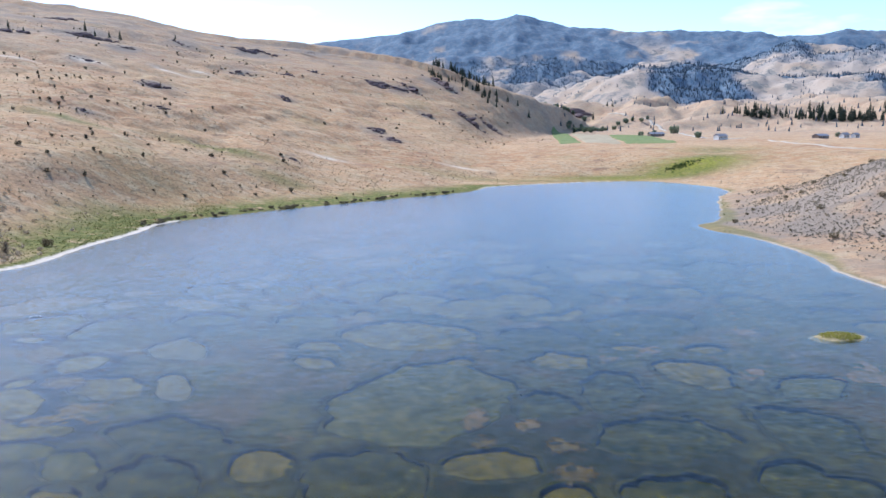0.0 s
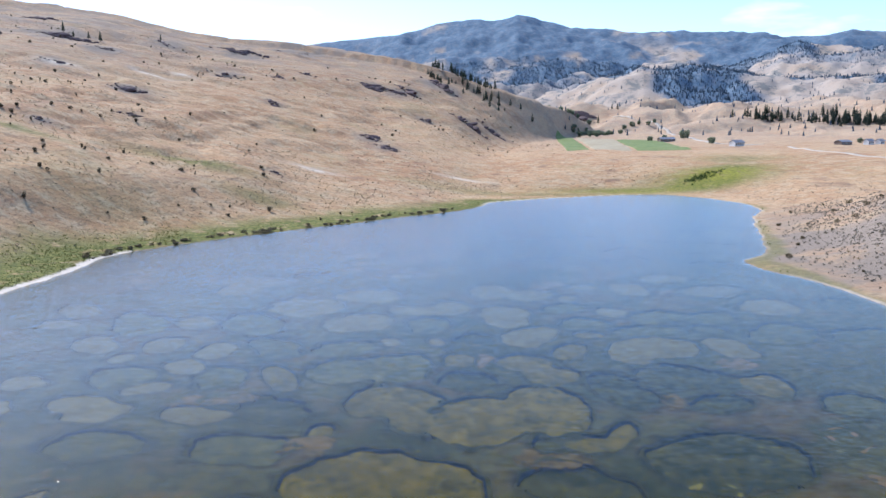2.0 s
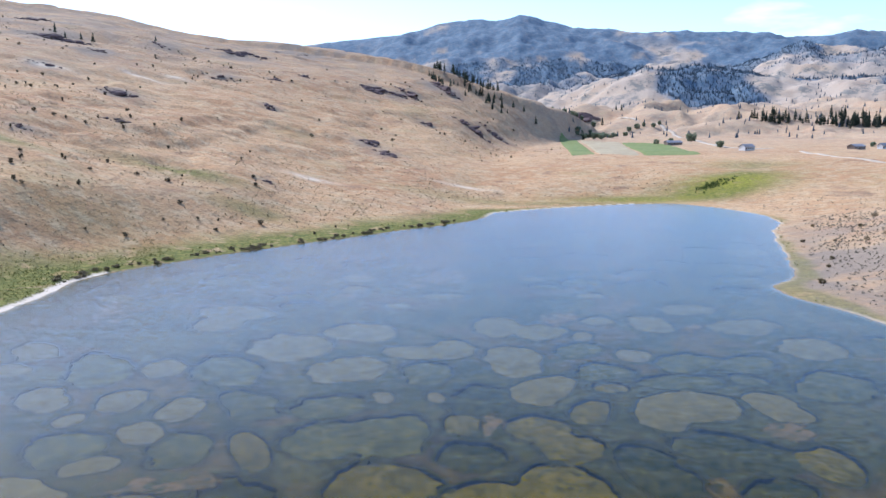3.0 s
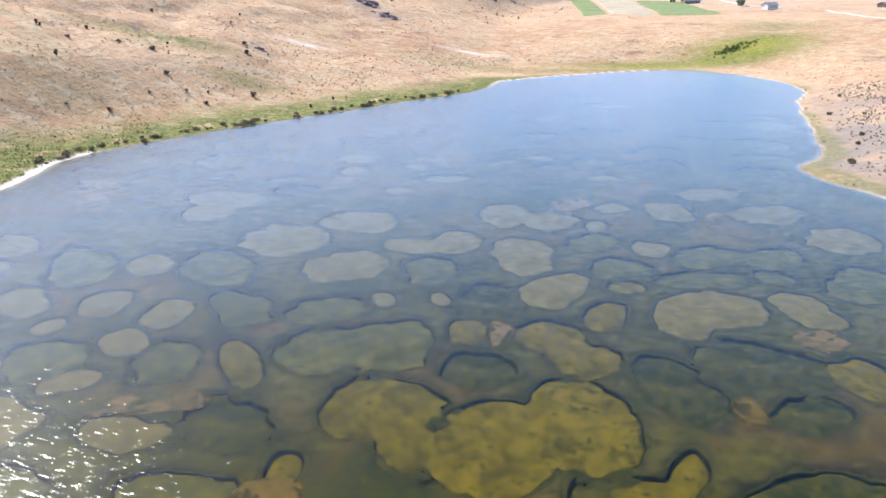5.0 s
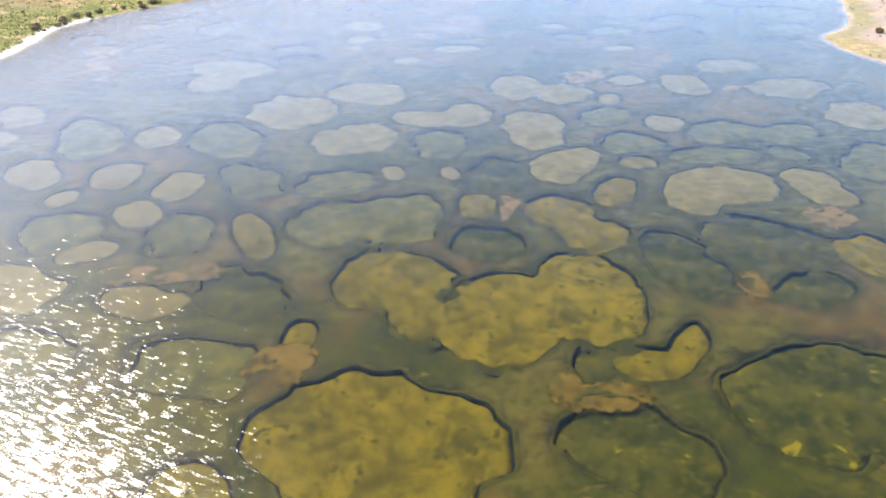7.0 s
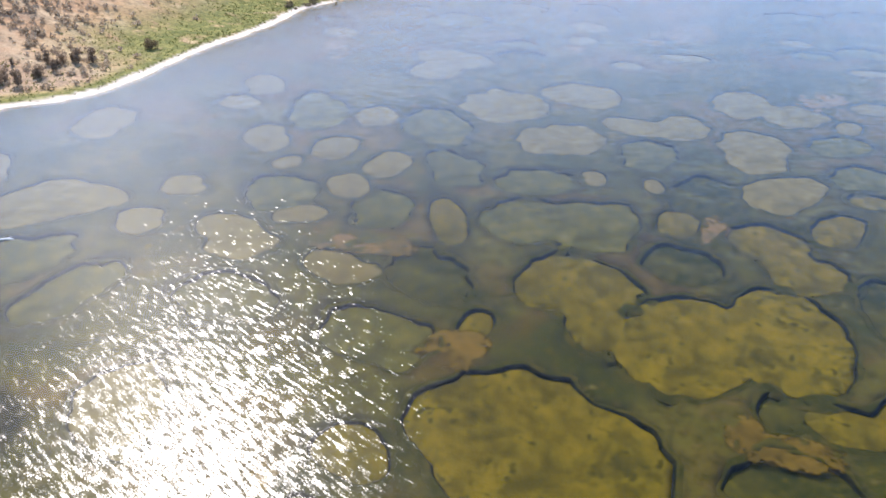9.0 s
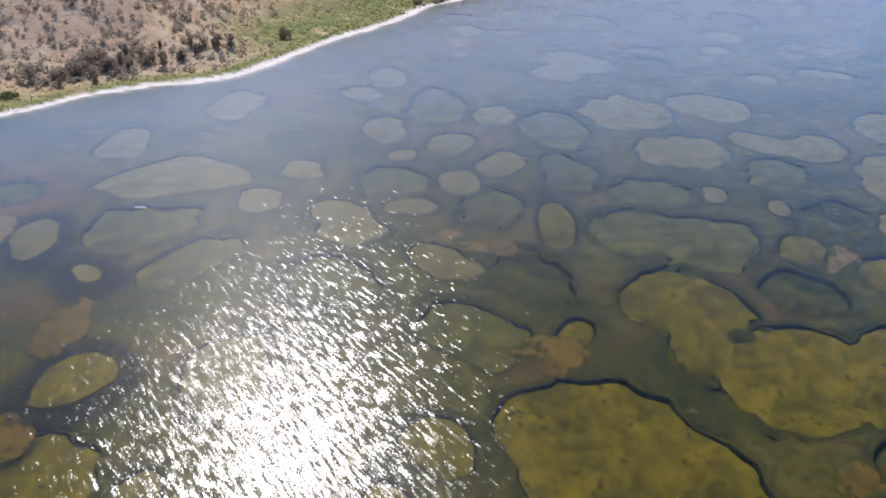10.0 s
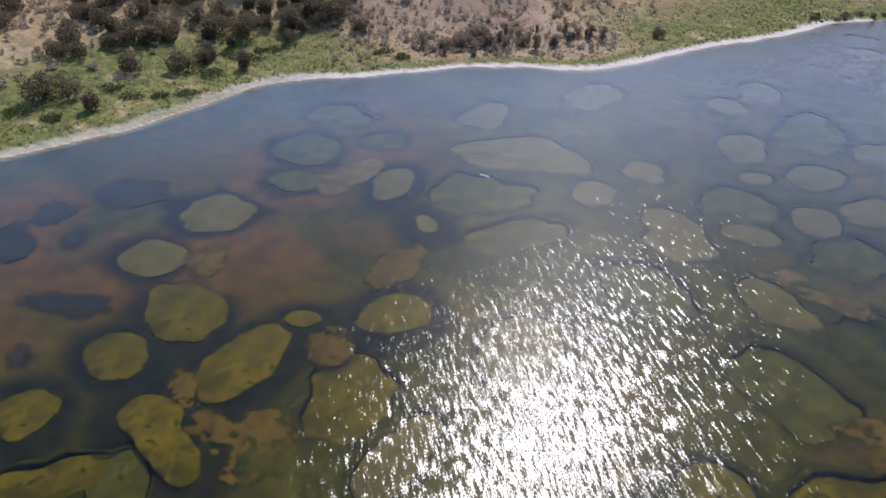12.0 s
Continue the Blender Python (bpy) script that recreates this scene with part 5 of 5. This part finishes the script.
sown("sagebrush", scatter(1, 17000, -210, -95, 60, 260, lambda x, y, d: np.maximum(smooth(d, 16, 34), np.exp(-((y - 165) / 26) ** 4) * smooth(d, 4, 9)) * (0.25 + 0.9 * clumped(x, y, 18, 41.0, -0.1, 0.4)) * np.where((y > 135) & (y < 215), 1.0, 0.45) * (1 - 0.9 * smooth(y, 190, 215)), 0.6, 1.5),
     SAGE_CLUMPS, SAGE_LEAF, "grey-brown sagebrush on the near bank", "sagebrush")
sown("sagebrush", scatter(2, 60000, 84, 330, 90, 420, lambda x, y, d: smooth(d, 5, 18) * (0.35 + clumped(x, y, 22, 42.0, -0.2, 0.5)) * np.exp(-((y - 220) / 120) ** 2), 0.25, 0.7),
     SAGE_CLUMPS, KNOLL_LEAF, "grey sagebrush on the stony knoll", "sagebrush")
sown("low_shrubs", scatter(4, 26000, -420, 140, 250, 800, lambda x, y, d: smooth(d, 14, 40) * (0.02 + 0.4 * clumped(x, y, 45, 43.0, -0.1, 0.5)), 0.25, 0.8),
     SAGE_CLUMPS, HILL_LEAF, "small dark shrubs dotted over dry grass", "shrubs")
sown("shore_grass", scatter(5, 26000, -150, -85, 60, 300, lambda x, y, d: (1 - smooth(d, 14, 30)) * (0.35 + 0.8 * clumped(x, y, 9, 44.0, -0.2, 0.4)) * smooth(d, 1.8, 3.2), 0.3, 0.85),
     TUFTS, GRASS_LEAF, "green grass tufts along the lake shore", "grass")
sown("shore_grass", scatter(6, 16000, -95, 160, 180, 520, lambda x, y, d: (1 - smooth(d, np.where(x > 70, 1, 6), np.where(x > 70, 4, 22))) * (0.3 + 0.8 * clumped(x, y, 12, 45.0, -0.2, 0.4)), 0.4, 1.1),
     TUFTS, GRASS_LEAF, "green grass tufts along the lake shore", "grass")
sown("dry_grass", scatter(7, 30000, -230, 140, 70, 480, lambda x, y, d: smooth(d, 14, 40) * 0.8 * clumped(x, y, 14, 46.0, -0.3, 0.5), 0.6, 1.4),
     TUFTS, STRAW, "tufts of dry straw-coloured grass", "grass")
sown("reeds", scatter(8, 900, 140, 180, 456, 484, lambda x, y, d: np.exp(-((x - 160) / 11) ** 2 - ((y - 469 - 0.5 * (x - 160)) / 4) ** 2), 1.3, 2.6),
     TUFTS, leaf_material("dark_green_reeds", (0.045, 0.07, 0.02), (0.11, 0.14, 0.04)), "dark green reeds in the wet meadow", "reeds")


def fir():
    """A small far conifer: three ragged skirts."""
    b = []
    for k in range(3):
        z0, z1, r = 0.12 + 0.27 * k, 0.55 + 0.225 * k, 0.19 - 0.05 * k
        n = 6
        for i in range(n):
            a0, a1 = i * math.tau / n + k, (i + 1) * math.tau / n + k
            q0, q1 = r * g_.uniform(0.7, 1.2), r * g_.uniform(0.7, 1.2)
            b.append(((math.cos(a0) * q0, math.sin(a0) * q0, z0 + g_.uniform(-0.04, 0.04)), (math.cos(a1) * q1, math.sin(a1) * q1, z0), (0, 0, z1)))
    return np.array(b)


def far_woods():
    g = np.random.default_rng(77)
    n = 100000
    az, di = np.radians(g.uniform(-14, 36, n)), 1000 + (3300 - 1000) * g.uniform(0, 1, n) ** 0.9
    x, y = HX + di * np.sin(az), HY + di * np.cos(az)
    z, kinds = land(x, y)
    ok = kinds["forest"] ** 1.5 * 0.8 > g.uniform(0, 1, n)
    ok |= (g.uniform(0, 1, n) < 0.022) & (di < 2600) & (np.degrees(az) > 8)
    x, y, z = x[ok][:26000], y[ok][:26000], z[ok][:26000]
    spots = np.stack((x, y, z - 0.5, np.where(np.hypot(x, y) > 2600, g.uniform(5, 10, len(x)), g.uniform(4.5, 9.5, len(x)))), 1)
    sown("far_woods", spots, [fir() for _ in range(4)], FAR_NEEDLES, "conifer woods on the far mountains, blue haze put into their colour", "woods")


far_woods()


def islet(x, y, a, b):
    """A low grassy islet with a muddy rim."""
    root = new("islet")
    root.location = (x, y, 0)
    n, m = 40, 10
    bm = bmesh.new()
    rings = []
    for j in range(m):
        q = j / (m - 1) * 1.25
        ring = []
        for i in range(n):
            t = i * math.tau / n
            w = 1 + 0.12 * math.sin(2 * t + 1) + 0.07 * math.sin(5 * t)
            ring.append(bm.verts.new((math.cos(t) * a * q * w, math.sin(t) * b * q * w, 0.28 * (1 - q * q) + (0.05 if q < 0.8 else 0) - (0.25 if q > 1.15 else 0))))
        rings.append(ring)
    for r0, r1 in zip(rings[1:], rings[2:]):
        for i in range(n):
            bm.faces.new((r0[i], r0[(i + 1) % n], r1[(i + 1) % n], r1[i]))
    bm.faces.new(rings[1])
    bmesh.ops.delete(bm, geom=rings[0], context="VERTS")
    part("mound", bm, MUD, root, "pale muddy rim")
    g = np.random.default_rng(9)
    pts = []
    for _ in range(300):
        t, r = g.uniform(0, math.tau), math.sqrt(g.uniform(0, 1)) * 0.86
        pts.append(TUFTS[g.integers(0, 5)] * g.choice((0.35, 0.5, 0.75)) + np.array((math.cos(t) * r * a, math.sin(t) * r * b, 0.28 * (1 - r * r))))
    mesh_part("grass", tri_mesh("grass", np.concatenate(pts), leaf_material("sunlit_islet_grass", (0.20, 0.19, 0.04), (0.46, 0.42, 0.11))), root, "yellow-green grass")
    tagged(root, "small grassy islet with a pale muddy rim", "islet")


islet(58.9, 105.2, 3.3, 2.2)


def drift_log(x, y, turn):
    """A bleached branch afloat, with a stub."""
    bm = bmesh.new()
    limb(bm, (-0.75, 0, 0.02), (0.1, 0.06, 0.05), 0.11, 0.13, 7)
    limb(bm, (0.1, 0.06, 0.05), (0.8, -0.05, 0.03), 0.13, 0.06, 7)
    limb(bm, (0.1, 0.06, 0.08), (0.4, 0.3, 0.22), 0.05, 0.03, 5)
    ob = part("drift_log", bm, speckled("bleached_driftwood", (0.62, 0.60, 0.56), (0.76, 0.74, 0.70), 4.0), None)
    ob.matrix_basis = pose(x, y, 0, 0, 0, turn)
    tagged(ob, "short bleached driftwood log afloat on the lake", "log")


drift_log(-68.5, 124.1, 20)

crop_field(((112, 640), (131, 640), (190, 1020), (166, 1020)), CROP, "green irrigated crop field on the valley floor")
crop_field(((134, 640), (165, 632), (232, 980), (194, 1020)), STUBBLE, "pale mown field between green crops")
crop_field(((168, 630), (212, 625), (253, 858), (213, 885)), CROP, "green irrigated crop field on the valley floor")
ribbon("road", [(322, 1330), (331, 1258), (349, 1188), (338, 1067), (318, 960), (301, 876), (275, 745), (285, 705), (300, 695)], 5, GRAVEL, "pale gravel road along the valley", "road")
ribbon("road", [(296, 640), (281, 579), (277, 521), (286, 489), (300, 472), (340, 450)], 3.2, GRAVEL, "pale gravel road along the valley", "road")
house(264, 668, 20, 10, 7, 3.2, 5.2, WALL, "white gabled farmhouse with a grey roof", 1, 4)
house(247, 806, 10, 16, 8, 2.8, 4.6, WALL_DARK, "low brown farm building", 2, 3)
house(352, 660, 24, 13, 7, 2.8, 4.4, WALL_DARK, "long low brown shed", 2, 4)
house(371, 655, 24, 7, 5, 2.8, 4.6, WALL, "small white house with a grey roof", 1, 3)
house(386, 664, 30, 6, 5, 2.8, 4.4, WALL, "small white house with a grey roof", 1, 3)
